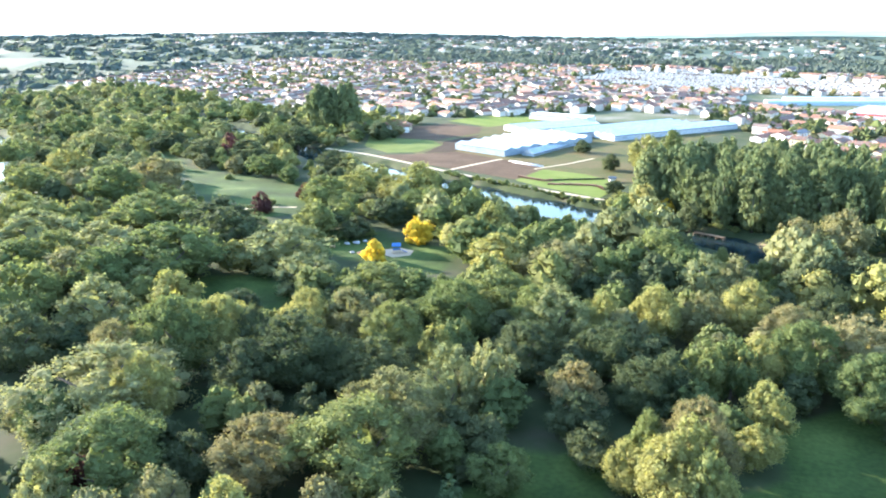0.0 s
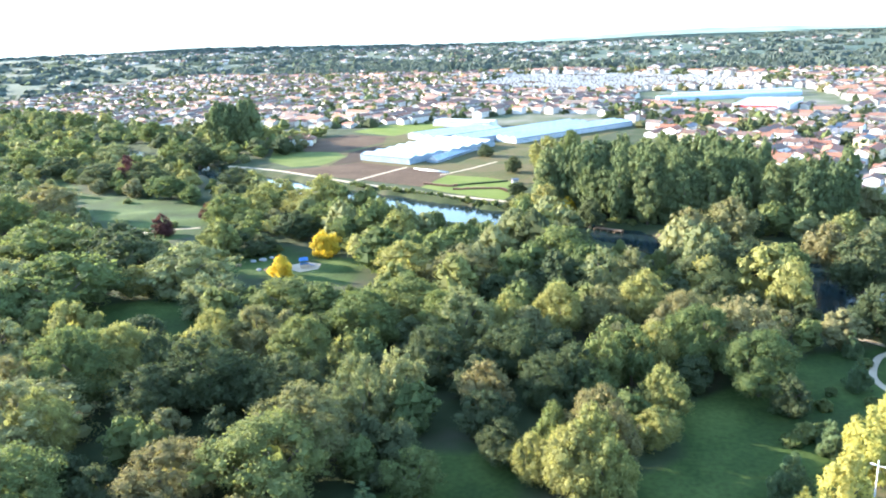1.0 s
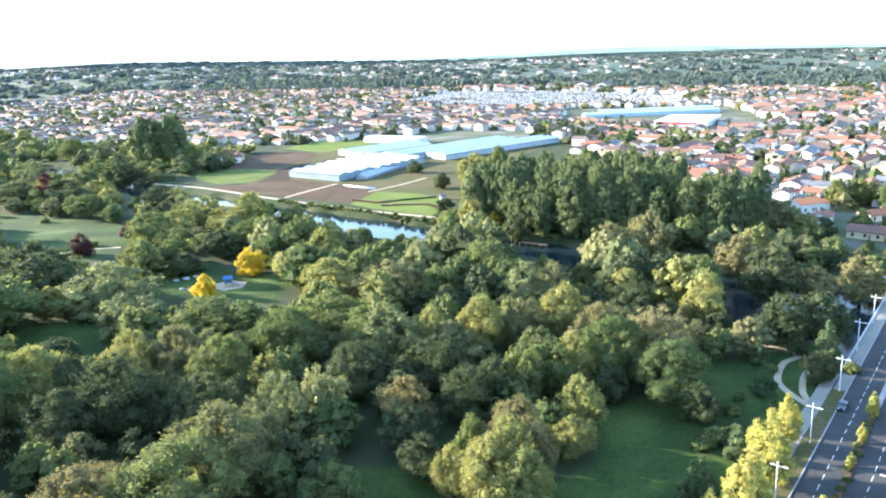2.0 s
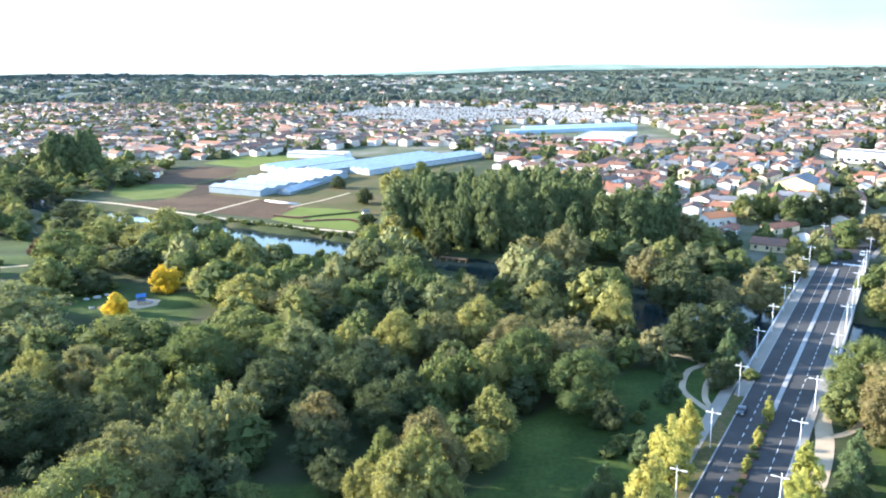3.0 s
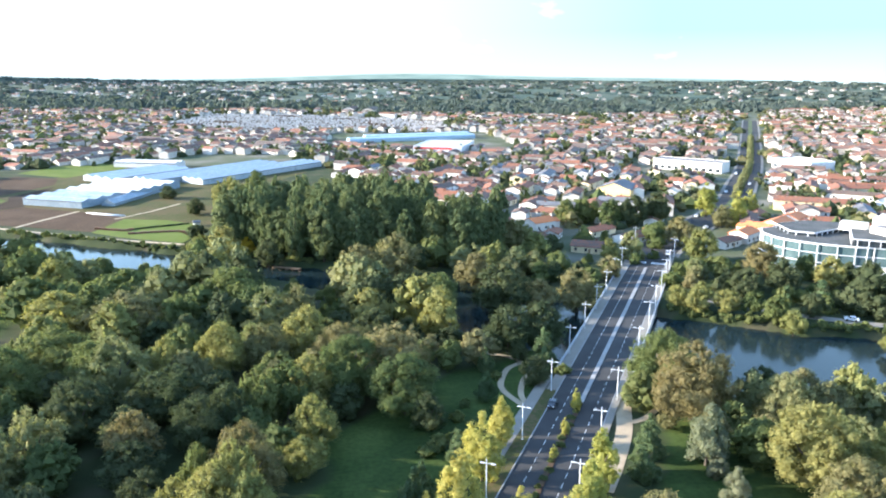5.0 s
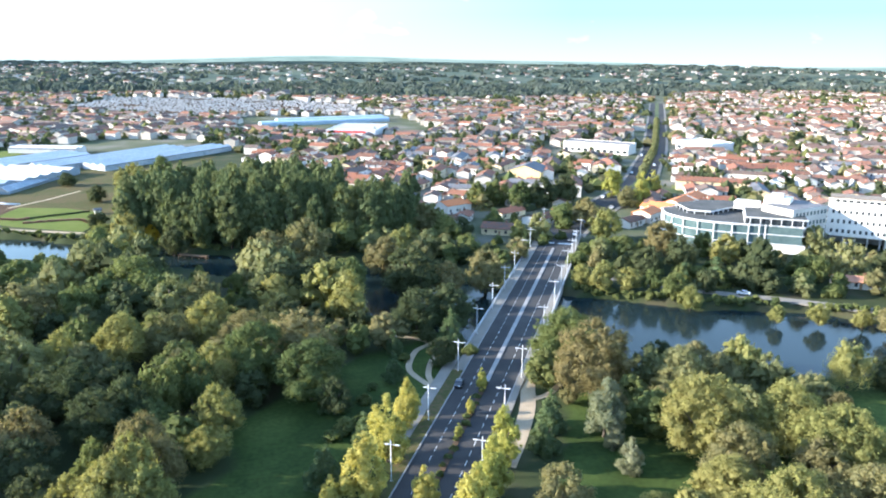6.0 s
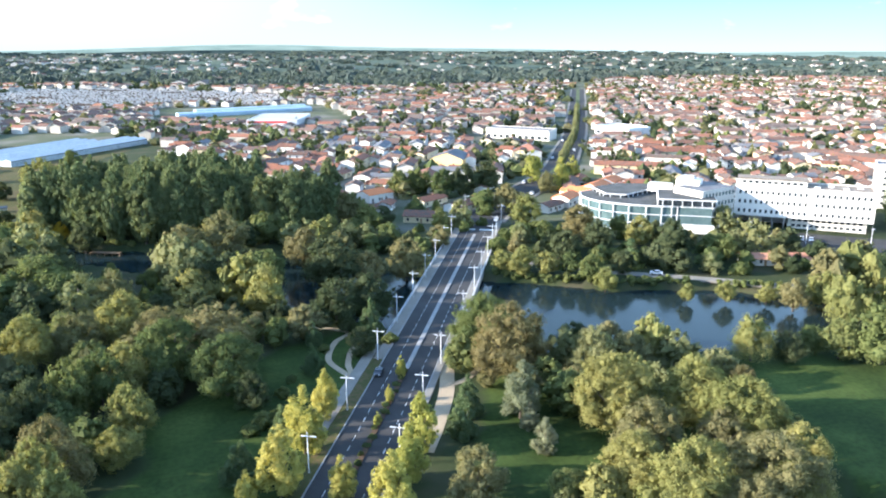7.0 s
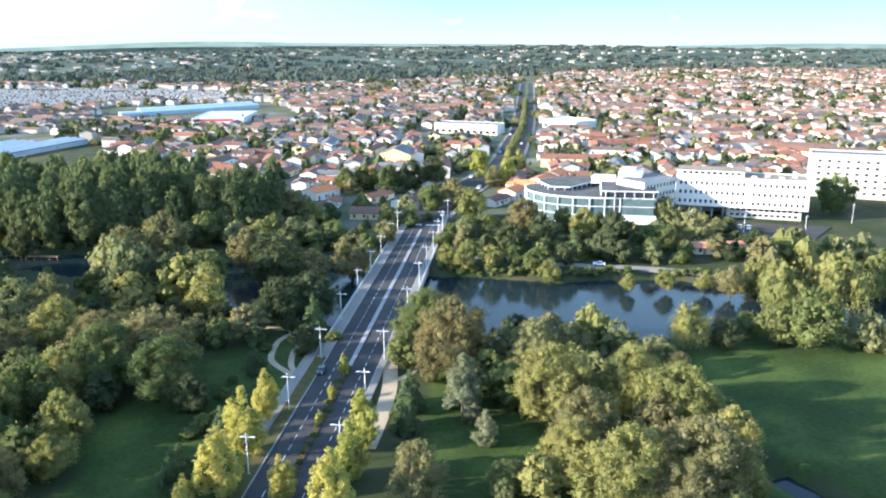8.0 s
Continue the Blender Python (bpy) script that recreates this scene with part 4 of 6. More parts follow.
for spot in ((199, 383.2, 6.3, 19), (202.6, 357.4, 5.4, 18.4), (222.4, 381.7, 4.8, 16.5), (37.2, 148.8, 3.5, 11.8), (30.5, 135.6, 4.4, 14.8), (23.9, 121.9, 4.3, 14.6), (17.8, 121.1, 2.2, 7.3), (34, 117.4, 2.7, 9), (52.4, 128.4, 4, 13.6), (40.4, 107.1, 4.2, 14.4), (46.4, 117.9, 3.8, 12.8),):
    STANDING.append(("plane", *spot))
for spot in ((77, 134.8, 4.6, 13.9), (75.6, 119.9, 2.6, 7.8), (76.7, 129.5, 2.1, 6.4),):
    STANDING.append(("silver", *spot))
for spot in ((145.3, 143.3, 5.2, 12.5), (190.5, 157.7, 6.8, 16.4), (204.6, 150.2, 8.3, 19), (224.5, 154.5, 6, 14.3), (203.8, 162.3, 2.9, 6.9),):
    STANDING.append(("willow", *spot))
# the woods between lake and lawn
for spot in ((-174.8, 331.8, 9.8, 13), (-336.6, 318.9, 12.5, 18), (-274.3, 232.2, 11.8, 17), (-174.8, 350.9, 9.6, 13), (-153.6, 329.2, 10.1, 13),):
    STANDING.append(("bright", *spot))
for spot in ((-396.8, 412, 12.5, 18), (-318.4, 335.8, 11.7, 14), (-206.6, 203.7, 10.7, 17), (-243.7, 211.2, 12.2, 17), (-353, 472.7, 12.5, 16),):
    STANDING.append(("pale", *spot))
for spot in ((-522.3, 665.2, 12.5, 20), (-383.5, 570.6, 12.5, 18), (-306.1, 478, 12.1, 16), (-400.3, 445, 12.5, 17), (-223.2, 351.1, 5.7, 9), (-181.4, 309.9, 10.4, 14), (-319.1, 280, 12.5, 18), (-277.8, 287.4, 12.5, 18), (-225.5, 247, 12.5, 17), (-181.8, 202.8, 11.9, 18), (-217.6, 179.7, 9.2, 16), (-131.3, 299.2, 8.1, 13), (-164.9, 298.7, 7.3, 10), (-382.7, 474.2, 12.5, 17), (-458.3, 446, 12.5, 18), (-399.8, 344.1, 12.5, 18), (-242.6, 364, 9.3, 12),):
    STANDING.append(("green", *spot))
for spot in ((-282.9, 464.6, 11.6, 16), (-305.2, 393.7, 12.5, 14), (-276.5, 394.6, 12.5, 15), (-187.7, 243.2, 11, 18), (-162.8, 270.1, 9.2, 11), (-144.3, 265.9, 6.1, 8), (-138.7, 288, 7.9, 12), (-354.3, 425.1, 12.3, 14), (-217.9, 391.1, 8.6, 12), (-201.4, 378.5, 6.6, 10),):
    STANDING.append(("dark", *spot))
for spot in ((-195.3, 318.7, 4, 8), (-316.8, 436.2, 5.7, 12),):
    STANDING.append(("copper", *spot))
for spot in ((-275.1, 312.6, 12.5, 18), (-194.9, 177, 9.2, 16),):
    STANDING.append(("olive", *spot))
# trees and bushes at the field edge beside the poplars
STANDING += [("dark", -71.4, 433.6, 4.9, 9.51), ("bright", -52.9, 434.6, 10.0, 20.29), ("olive", -42.8, 407.5, 5.4, 8.43), ("dark", -96.7, 489.8, 5.5, 8.14), ("dark", -61.2, 372.3, 4.5, 6.91), ("bright", -53.3, 336.8, 5.1, 10.83), ("bright", -43.9, 335.7, 6.3, 14.31), ("green", -41.6, 474.3, 5.9, 18.97), ("dark", -60.7, 345.2, 3.4, 5.93), ("olive", -37.5, 375.9, 4.2, 6.17), ("dark", -24.0, 318.3, 4.8, 12.52), ("green", -36.2, 324.6, 4.4, 8.57)]


rng = np.random.default_rng(5)


def scatter(x0, x1, y0, y1, cell, allowed, taken, spread=0.8):
    """Jittered grid of spots within a plan area that keep off those already taken."""
    spots = []
    for gx in np.arange(x0, x1, cell):
        for gy in np.arange(y0, y1, cell):
            x, y = gx + cell * spread * rng.random(), gy + cell * spread * rng.random()
            spots.append((x, y))
    spots = np.array(spots)
    spots = spots[allowed(spots[:, 0], spots[:, 1])]
    if len(taken):
        tk = np.array(taken)
        near = np.array([(np.hypot(tk[:, 0] - x, tk[:, 1] - y) - tk[:, 2] * 0.9).min() for x, y in spots])
        spots = spots[near > cell * 0.28]
    return spots


def off_lawn(px, py):
    ok = shore(px, py) > 2.5
    for poly in LAWNS:
        ok &= ~inside(poly, px, py) | inside(MEADOW_EDGE, px, py)
    return ok


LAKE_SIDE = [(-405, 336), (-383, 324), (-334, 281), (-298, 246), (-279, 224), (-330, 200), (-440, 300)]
# strip along the camera's sight line to the golden tree
GOLDEN_SIGHTLINE = [(-124, 262), (-111, 262), (-130, 306), (-146, 306)]
# areas kept visible from the camera; filler trees must not hide them
KEPT_IN_VIEW = (LAKE_SIDE, WEST_REACH, GOLDEN_SIGHTLINE, LAWN_HILL, LAWN_PLAY, LAWN_NEAR, MEADOW, FIELDS, CANAL_REACH, BRIDGE_REACH, NARROWS, YARDS, RED_ROOFS)


def hides_view(x, y, h):
    """Whether a tree of that height would hide any of these areas from the camera."""
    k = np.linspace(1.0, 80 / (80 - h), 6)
    return any(inside(poly, x * k, y * k).any() for poly in KEPT_IN_VIEW)


PARK = [(-520, 90), (-60, 60), (12, 88), (30, 112), (44, 160), (56, 205), (60, 225), (20, 272), (-60, 318), (-170, 372), (-300, 455), (-520, 520)]
EAST = [(70, 160), (84, 180), (104, 168), (126, 150), (132, 130), (124, 110), (118, 80), (84, 72), (62, 84), (72, 96), (80, 112), (84, 140), (72, 150)]
POPLARS = [(-34, 316), (-48, 345), (-30, 385), (10, 400), (40, 385), (48, 350), (36, 312), (5, 318)]
POPLARS2 = [(40, 312), (46, 345), (70, 352), (86, 340), (76, 305)]
NORTH = [(-60, 352), (-45, 420), (-20, 420), (60, 400), (90, 352), (150, 330), (140, 300), (116, 285), (100, 262), (60, 275), (25, 298), (-20, 325)]
NORTHEAST = [(126, 262), (150, 300), (175, 290), (172, 270), (205, 246), (235, 236), (230, 200), (205, 196), (178, 212), (150, 228)]
FAR_BANK = [(196, 176), (214, 190), (262, 176), (340, 150), (340, 122), (245, 148), (206, 160)]
MEADOW_EDGE = [(162, 146), (168, 142), (190, 128), (240, 108), (320, 96), (320, 90), (240, 101), (188, 121), (160, 138)]
TALL_CLUMP = [(-312, 536), (-296, 528), (-276, 530), (-280, 548), (-306, 556)]
WEST = [(-640, 400), (-300, 480), (-245, 470), (-232, 520), (-250, 600), (-420, 640), (-640, 780), (-780, 860), (-780, 520)]
taken = [(x, y, r) for _, x, y, r, _ in STANDING]
mix = ["green"] * 8 + ["dark"] * 4 + ["bright"] * 5 + ["olive"] * 3 + ["pale"] * 5
filled = []
for poly, cell, kinds, rlo, rhi in ((TALL_CLUMP, 7.0, ["poplar"], 7.0, 8.5), (PARK, 9.5, mix, 5.6, 9.0), (EAST, 8, ["bright", "olive", "green", "pale", "bright"], 3.5, 5.5), (POPLARS, 7.0, ["poplar"], 4.4, 6.8), (POPLARS2, 7.0, ["poplar"], 4.2, 6.2),
                                   (NORTH, 9.0, mix, 3.4, 5.6), (NORTHEAST, 8.0, ["dark", "green", "olive", "dark", "green", "conifer", "pale"] + ["bush"] * 6, 2.2, 4.4), (WEST, 14.5, mix, 8.0, 12.0), (FAR_BANK, 9.5, ["willow", "bright", "green", "willow", "pale", "olive"], 4.0, 6.5), (MEADOW_EDGE, 6.5, ["green", "green", "pale", "dark"], 3.0, 4.6)):
    box = np.array(poly)
    spots = scatter(box[:, 0].min(), box[:, 0].max(), box[:, 1].min(), box[:, 1].max(), cell, lambda px, py: inside(poly, px, py) & off_lawn(px, py), taken, 1.3 if kinds == ["poplar"] else 0.8)
    placed = []
    for x, y in spots:
        kind = kinds[rng.integers(len(kinds))]
        r = rlo + (rhi - rlo) * rng.random()
        under = poly is PARK and math.hypot(x, y) < 225
        if under:
            kind, r = ("dark", "green", "dark", "olive")[rng.integers(4)], 3.4 + 2.0 * rng.random()
        if poly in (PARK, WEST, EAST) and any(math.hypot(x - a, y - b) < 0.66 * (r + c) for a, b, c in placed):
            r *= 0.62
            if any(math.hypot(x - a, y - b) < 0.72 * (r + c) for a, b, c in placed):
                continue
        placed.append((x, y, r))
        h = {"poplar": 31 + 6 * rng.random() if poly is TALL_CLUMP else 20 + 10 * rng.random() if poly is POPLARS else 19 + 8 * rng.random(), "bush": r * 1.3}.get(kind, r * ((1.6 if poly is WEST else 2.0) + 0.45 * rng.random()))
        if x < -120 and poly in (PARK, WEST):
            r, h = 0.7 * r, 0.62 * h
        # trees that would hide those areas from the camera shrink to bushes or go
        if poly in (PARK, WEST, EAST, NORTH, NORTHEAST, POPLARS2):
            if hides_view(x, y, h) and (poly is not NORTH or rng.random() < 0.85):
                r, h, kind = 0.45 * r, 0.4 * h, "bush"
                if hides_view(x, y, h) and (poly is not NORTH or rng.random() < 0.85):
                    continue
        filled.append((kind, x, y, r, h))
        taken.append((x, y, r))

for i, (kind, x, y, r, h) in enumerate(STANDING):
    d = math.hypot(x, y)
    if x < 30 and y < 260:
        r *= 1.13
    if kind == "plane":
        r *= 0.86
    plant(kind, x, y, r, h, 18000 if d < 200 and r > 5.8 else 6500 if d < 215 else 4200 if r > 8 else 2800, (i * 77) % 360, i % 3)
filled.sort(key=lambda s: math.hypot(s[1], s[2]))
for i, (kind, x, y, r, h) in enumerate(filled[:20]):
    d = math.hypot(x, y)
    plant(kind, x, y, r, h, 4200 if d < 170 else 2400, (i * 131) % 360, i % 3)


def woods(name, specs, cards, label, variants=2, share=0.5):
    """Far trees that nobody could count: one mesh for each leaf colour."""
    heights = ground_height(np.array([s[1] for s in specs]), np.array([s[2] for s in specs]))
    for leaf in sorted({KINDS[s[0]][0] for s in specs}):
        allv, allf, alln, tones, k = [], [], [], [], 0
        for i, (kind, x, y, r, h) in enumerate(specs):
            if KINDS[kind][0] != leaf:
                continue
            v, (flat, counts) = crown_for(kind, i % variants, cards, share)
            w = (i * 2.4) % 6.283
            c, s = math.cos(w), math.sin(w)
            z = heights[i]
            p = np.stack([x + r * (c * v[:, 0] - s * v[:, 1]), y + r * (s * v[:, 0] + c * v[:, 1]), z + v[:, 2] * h / KINDS[kind][1]], 1)
            allv.append(p)
            allf.append(flat + k)
            alln.append(counts)
            tones.append(np.full(len(p), (i * 0.618) % 1.0))
            k += len(p)
        me = mesh_from(name, np.concatenate(allv), (np.concatenate(allf), np.concatenate(alln)), [leaf])
        me.attributes.new("tone", "FLOAT", "POINT").data.foreach_set("value", np.concatenate(tones).astype(np.float32))
        tagged(new(name, me), label, "woodland", kind="stuff")


poplars = [s for s in filled[20:] if s[0] == "poplar"]
filled = filled[:20] + [s for s in filled[20:] if s[0] != "poplar"]
for i, (kind, x, y, r, h) in enumerate(poplars[:56]):
    plant(kind, x, y, r, h, 3000, (i * 57) % 360, i % 3)
woods("poplar_grove", poplars[56:], 2000, "tall dark green poplars standing close together", 3, 0.9)
near = [s for s in filled[20:] if math.hypot(s[1], s[2]) < 270]
woods("park_woodland", near, 1700, "dense mixed park woodland in early autumn leaf", 3, 0.85)
further = [s for s in filled[20:] if math.hypot(s[1], s[2]) >= 270]
woods("riverside_woodland", [s for s in further if math.hypot(s[1], s[2]) < 580], 1000, "dense mixed woodland of the park and river banks", 3, share=0.5)
woods("woodland", [s for s in further if math.hypot(s[1], s[2]) >= 580], 220, "dense mixed woodland beyond the park", share=0.26)


# ---- greenhouses ----
def gable_block(x0, y0, x1, y1, wall, ridge, spans, along="x"):
    """Vertices and faces of a hall with several gabled spans side by side (spans counted across)."""
    blocks_wall, blocks_roof = [], []
    for k in range(spans):
        if along == "x":
            a, b = y0 + (y1 - y0) * k / spans, y0 + (y1 - y0) * (k + 1) / spans
            prof = lambda s: [(s, a, 0), (s, b, 0), (s, b, wall), (s, (a + b) / 2, ridge), (s, a, wall)]
            p, q = prof(x0), prof(x1)
        else:
            a, b = x0 + (x1 - x0) * k / spans, x0 + (x1 - x0) * (k + 1) / spans
            prof = lambda s: [(b, s, 0), (a, s, 0), (a, s, wall), ((a + b) / 2, s, ridge), (b, s, wall)]
            p, q = prof(y0), prof(y1)
        v = p + q
        blocks_wall.append((v, [(4, 3, 2, 1, 0), (5, 6, 7, 8, 9), (0, 1, 6, 5), (1, 2, 7, 6), (4, 0, 5, 9)]))
        blocks_roof.append((v, [(2, 3, 8, 7), (3, 4, 9, 8)]))
    return merge(*blocks_wall), merge(*blocks_roof)


def greenhouse(x, y, turn, length, width, spans, wall, ridge, mat_roof, mat_wall, label):
    hall = tagged(new("greenhouse"), label, "greenhouse", "greenhouses of the nursery")
    hall.matrix_basis = pose(x, y, 0, 0, 0, turn)
    w, r = gable_block(0, 0, length, width, wall, ridge, spans)
    part("wall", mesh_from("wall", *w, [mat_wall]), hall)
    rv = [(a, b, c + 0.03) for a, b, c in r[0]]
    part("roof", mesh_from("roof", rv, r[1], [mat_roof]), hall)
    s = width / spans
    for k in range(spans + 1):
        part("gutter", mesh_from("gutter", *box_data(-0.1, k * s - 0.4, wall - 0.05, length + 0.1, k * s + 0.4, wall + 0.4), ["gutter_dark"]), hall)
    for k in range(spans):
        part("ridge_bar", mesh_from("ridge_bar", *box_data(-0.1, (k + 0.5) * s - 0.1, ridge, length + 0.1, (k + 0.5) * s + 0.1, ridge + 0.14), ["gutter_grey"]), hall)
        n = max(4, int(length / 8))
        for j in range(n + 1):
            bx = length * j / n
            for side in (0, 1):
                y0, y1 = (k + side) * s, (k + 0.5) * s
                bar = [(bx - 0.06, y0, wall + 0.05), (bx + 0.06, y0, wall + 0.05), (bx + 0.06, y1, ridge + 0.05), (bx - 0.06, y1, ridge + 0.05)]
                bar += [(a, b, c + 0.1) for a, b, c in bar]
                part("glazing_bar", mesh_from("glazing_bar", bar, BOX_F, ["gutter_grey"]), hall)
    return hall


BLUE_GLASS, WHITE_GLASS = "glass greenhouse of gabled spans, sky reflection painted blue, beside ploughed soil", "white-shaded greenhouse hall with gabled spans"
greenhouse(-177, 481, -27, 43, 33, 3, 3.6, 5.0, "greenhouse_glass", "greenhouse_glass", BLUE_GLASS)
greenhouse(-163, 511, -27, 48, 50, 5, 3.8, 5.2, "greenhouse_white", "greenhouse_glass", WHITE_GLASS)
greenhouse(-122, 467, 73, 50, 8.5, 1, 1.2, 4.0, "greenhouse_glass", "greenhouse_glass", "low pale polytunnel beside the glasshouse")
greenhouse(-84, 543, 48, 118, 22, 3, 3.3, 4.9, "greenhouse_white", "hall_end", WHITE_GLASS)
greenhouse(-116, 545, 48, 115, 24, 3, 3.3, 4.9, "greenhouse_white", "hall_end", WHITE_GLASS)
greenhouse(-147, 557, 48, 66, 33, 3, 3.3, 4.9, "greenhouse_white", "hall_end", WHITE_GLASS)
greenhouse(-170, 654, -19, 54, 15, 2, 3.6, 5.0, "greenhouse_white", "greenhouse_white", WHITE_GLASS)


# ---- houses ----
def house_meshes(w, d, wall, pitch, wmat, rmat):
    ridge = wall + pitch * d / 2
    v = [(-w, -d, 0), (w, -d, 0), (w, d, 0), (-w, d, 0), (-w, -d, wall), (w, -d, wall), (w, d, wall), (-w, d, wall), (-w, 0, ridge), (w, 0, ridge)]
    v = [(a / 2, b / 2, c) for a, b, c in v]
    wall_faces = [(0, 1, 5, 4), (2, 3, 7, 6), (1, 2, 6, 9, 5), (3, 0, 4, 8, 7)]
    blocks = [(v, wall_faces)]
    o, t = 0.45, 0.22
    x, y = w / 2 + o, d / 2 + o
    e = wall - o * pitch
    rv = [(-x, -y, e), (x, -y, e), (x, 0, ridge), (-x, 0, ridge), (-x, y, e), (x, y, e)]
    rv += [(a, b, c + t) for a, b, c in rv]
    rf = [(6, 7, 8, 9), (9, 8, 11, 10), (1, 0, 3, 2), (2, 3, 4, 5), (0, 1, 7, 6), (5, 4, 10, 11), (1, 2, 8, 7), (2, 5, 11, 8), (3, 0, 6, 9), (4, 3, 9, 10)]
    roofs = [(rv, rf)]
    if w > 5:
        # a lower wing set back along one side
        e, b, x1, top = 0.62 * wall + 0.9, d * 0.36, w * 0.5 + 2.6 + 0.12 * w, 0.62 * wall + 0.9 + pitch * d * 0.3
        wing = [(w * 0.5, -b, 0), (x1, -b, 0), (x1, b, 0), (w * 0.5, b, 0), (w * 0.5, -b, e), (x1, -b, e), (x1, b, e), (w * 0.5, b, e), (w * 0.5, 0, top), (x1, 0, top)]
        blocks.append((wing, wall_faces))
        k = b + 0.35
        rw = [(w * 0.5 + 0.02, -k, e - 0.2), (x1 + 0.35, -k, e - 0.2), (x1 + 0.35, 0, top), (w * 0.5 + 0.02, 0, top), (w * 0.5 + 0.02, k, e - 0.2), (x1 + 0.35, k, e - 0.2)]
        roofs.append((rw + [(p, q, z + t) for p, q, z in rw], rf))
    return mesh_from("wall", *merge(*blocks), [wmat]), mesh_from("roof", *merge(*roofs), [rmat])


def pane_mesh(w, h):
    v, f = merge(box_data(-w / 2, -0.04, 0, w / 2, 0.05, h))
    return mesh_from("window", v, f, ["glass_dark"])


WINDOW, DOOR = pane_mesh(1.1, 1.3), mesh_from("door", *box_data(-0.5, -0.05, 0, 0.5, 0.06, 2.1), ["timber"])
CHIMNEY = bevel_box(-0.35, -0.35, 0, 0.35, 0.35, 1.7, "roof_tile", 0.04, "chimney")
HOUSES = {}


def house(x, y, turn, w, d, wall, wmat="render_white", rmat="roof_tile", label="", pitch=0.36):
    key = (w, d, wall, wmat, rmat, pitch)
    if key not in HOUSES:
        HOUSES[key] = house_meshes(w, d, wall, pitch, wmat, rmat)
    walls, roof = HOUSES[key]
    colour = {"render_white": "white", "render_cream": "cream", "render_yellow": "yellow"}[wmat]
    tile = {"roof_tile": "red tiled", "roof_orange": "bright orange tiled", "roof_red": "pale red tiled", "roof_grey": "grey"}[rmat]
    size = "two-storey" if wall > 4.4 else "low"
    ob = tagged(new("house"), label or f"{size} {colour} rendered house with a {tile} gable roof", "house", "houses of the town")
    ob.matrix_basis = pose(x, y, 0, 0, 0, turn)
    part("wall", walls, ob)
    part("roof", roof, ob)
    part("chimney", CHIMNEY, ob, pose(w * 0.28, 0.4, wall + pitch * d / 2 - 0.7))
    for side in (-1, 1):
        for level in range(2 if wall > 4.4 else 1):
            for k in (-0.3, 0.3) if w < 11 else (-0.34, 0, 0.34):
                part("window", WINDOW, ob, pose(k * w, side * d / 2, 0.95 + 2.75 * level))
    part("door", DOOR, ob, pose(0.12 * w, -d / 2, 0))
    return ob


TOWN = [(-420, 660), (-235, 650), (-215, 660), (-110, 730), (-40, 720), (-5, 640), (25, 520), (55, 430), (92, 362), (120, 338), (150, 332), (185, 345), (215, 320), (300, 300), (330, 260), (420, 220), (760, 240), (1500, 900), (950, 1250), (420, 1160), (160, 1220), (-60, 1380), (-300, 1420), (-900, 1500), (-900, 900)]
WAREHOUSE = [(-5, 790), (165, 700), (190, 760), (180, 920), (0, 930)]
HOSPITAL = [(160, 262), (176, 330), (260, 310), (330, 300), (400, 290), (390, 200), (190, 210)]
GLASS = [(-190, 480), (-190, 650), (-60, 690), (0, 640), (-60, 520), (-120, 450)]


def town_ok(px, py):
    ok = inside(TOWN, px, py) & (shore(px, py) > 12)
    for poly in (CEMETERY, WAREHOUSE, HOSPITAL, GLASS, FIELDS, NORTH, WEST):
        ok &= ~inside(poly, px, py)
    return ok


def avenue_v(u):
    return np.interp(u, [a for a, _ in AVENUE], [b for _, b in AVENUE])


house_specs = [(104, 368, 27, 13, 10, 4.2, "render_white", "roof_orange"), (141, 335, 27, 21, 9, 2.9, "render_white", "roof_tile"), (113, 319, -30, 13, 10, 2.9, "render_cream", "roof_tile"),
               (85, 365, 60, 10, 8, 5.2, "render_white", "roof_tile"), (95, 342, -30, 9, 8, 2.9, "render_white", "roof_tile"), (105, 347, 60, 9, 7, 2.9, "render_white", "roof_tile"), (127, 350, 27, 13, 8, 2.9, "render_cream", "roof_tile"), (208, 214, -24, 13, 7, 2.5, "render_white", "roof_red"), (222, 208, -20, 11, 8, 2.6, "render_white", "roof_red"),
               (190, 327, 38, 13, 9, 4.4, "render_white", "roof_orange"), (203, 336, 128, 12, 9, 4.8, "render_white", "roof_orange"), (217, 345, 38, 16, 10, 4.6, "render_white", "roof_orange"), (231, 355, 38, 13, 10, 4.8, "render_white", "roof_orange"), (246, 366, 65, 11, 10, 6.2, "render_white", "roof_tile"), (176, 318, 30, 11, 8, 3, "render_white", "roof_tile")]
house_specs += [(-252, 546, 20, 20, 10, 5.6, "render_white", "roof_tile"), (-268, 552, 20, 12, 9, 4.6, "render_white", "roof_tile"), (-246, 566, -70, 12, 9, 3.2, "render_cream", "roof_tile"), (-262, 578, 20, 12, 9, 3.2, "render_white", "roof_tile")]
trees_in_town, garden = [], ["green", "dark", "dark", "dark", "dark", "olive"]
grid = np.array([(330 + iu * 11.4, (iv // 2) * 33 + (iv % 2) * 14) for iu in range(-13, 106) for iv in range(-94, 83)])
grid += rng.normal(0, 1.9, grid.shape)
gx, gy = grid[:, 0] * ROAD_U.x + grid[:, 1] * ROAD_V.x, grid[:, 0] * ROAD_U.y + grid[:, 1] * ROAD_V.y
keep = town_ok(gx, gy) & (np.abs(grid[:, 1] - avenue_v(grid[:, 0])) > np.where(grid[:, 0] < 400, 26, 17)) & ~inside(YARDS, gx, gy)
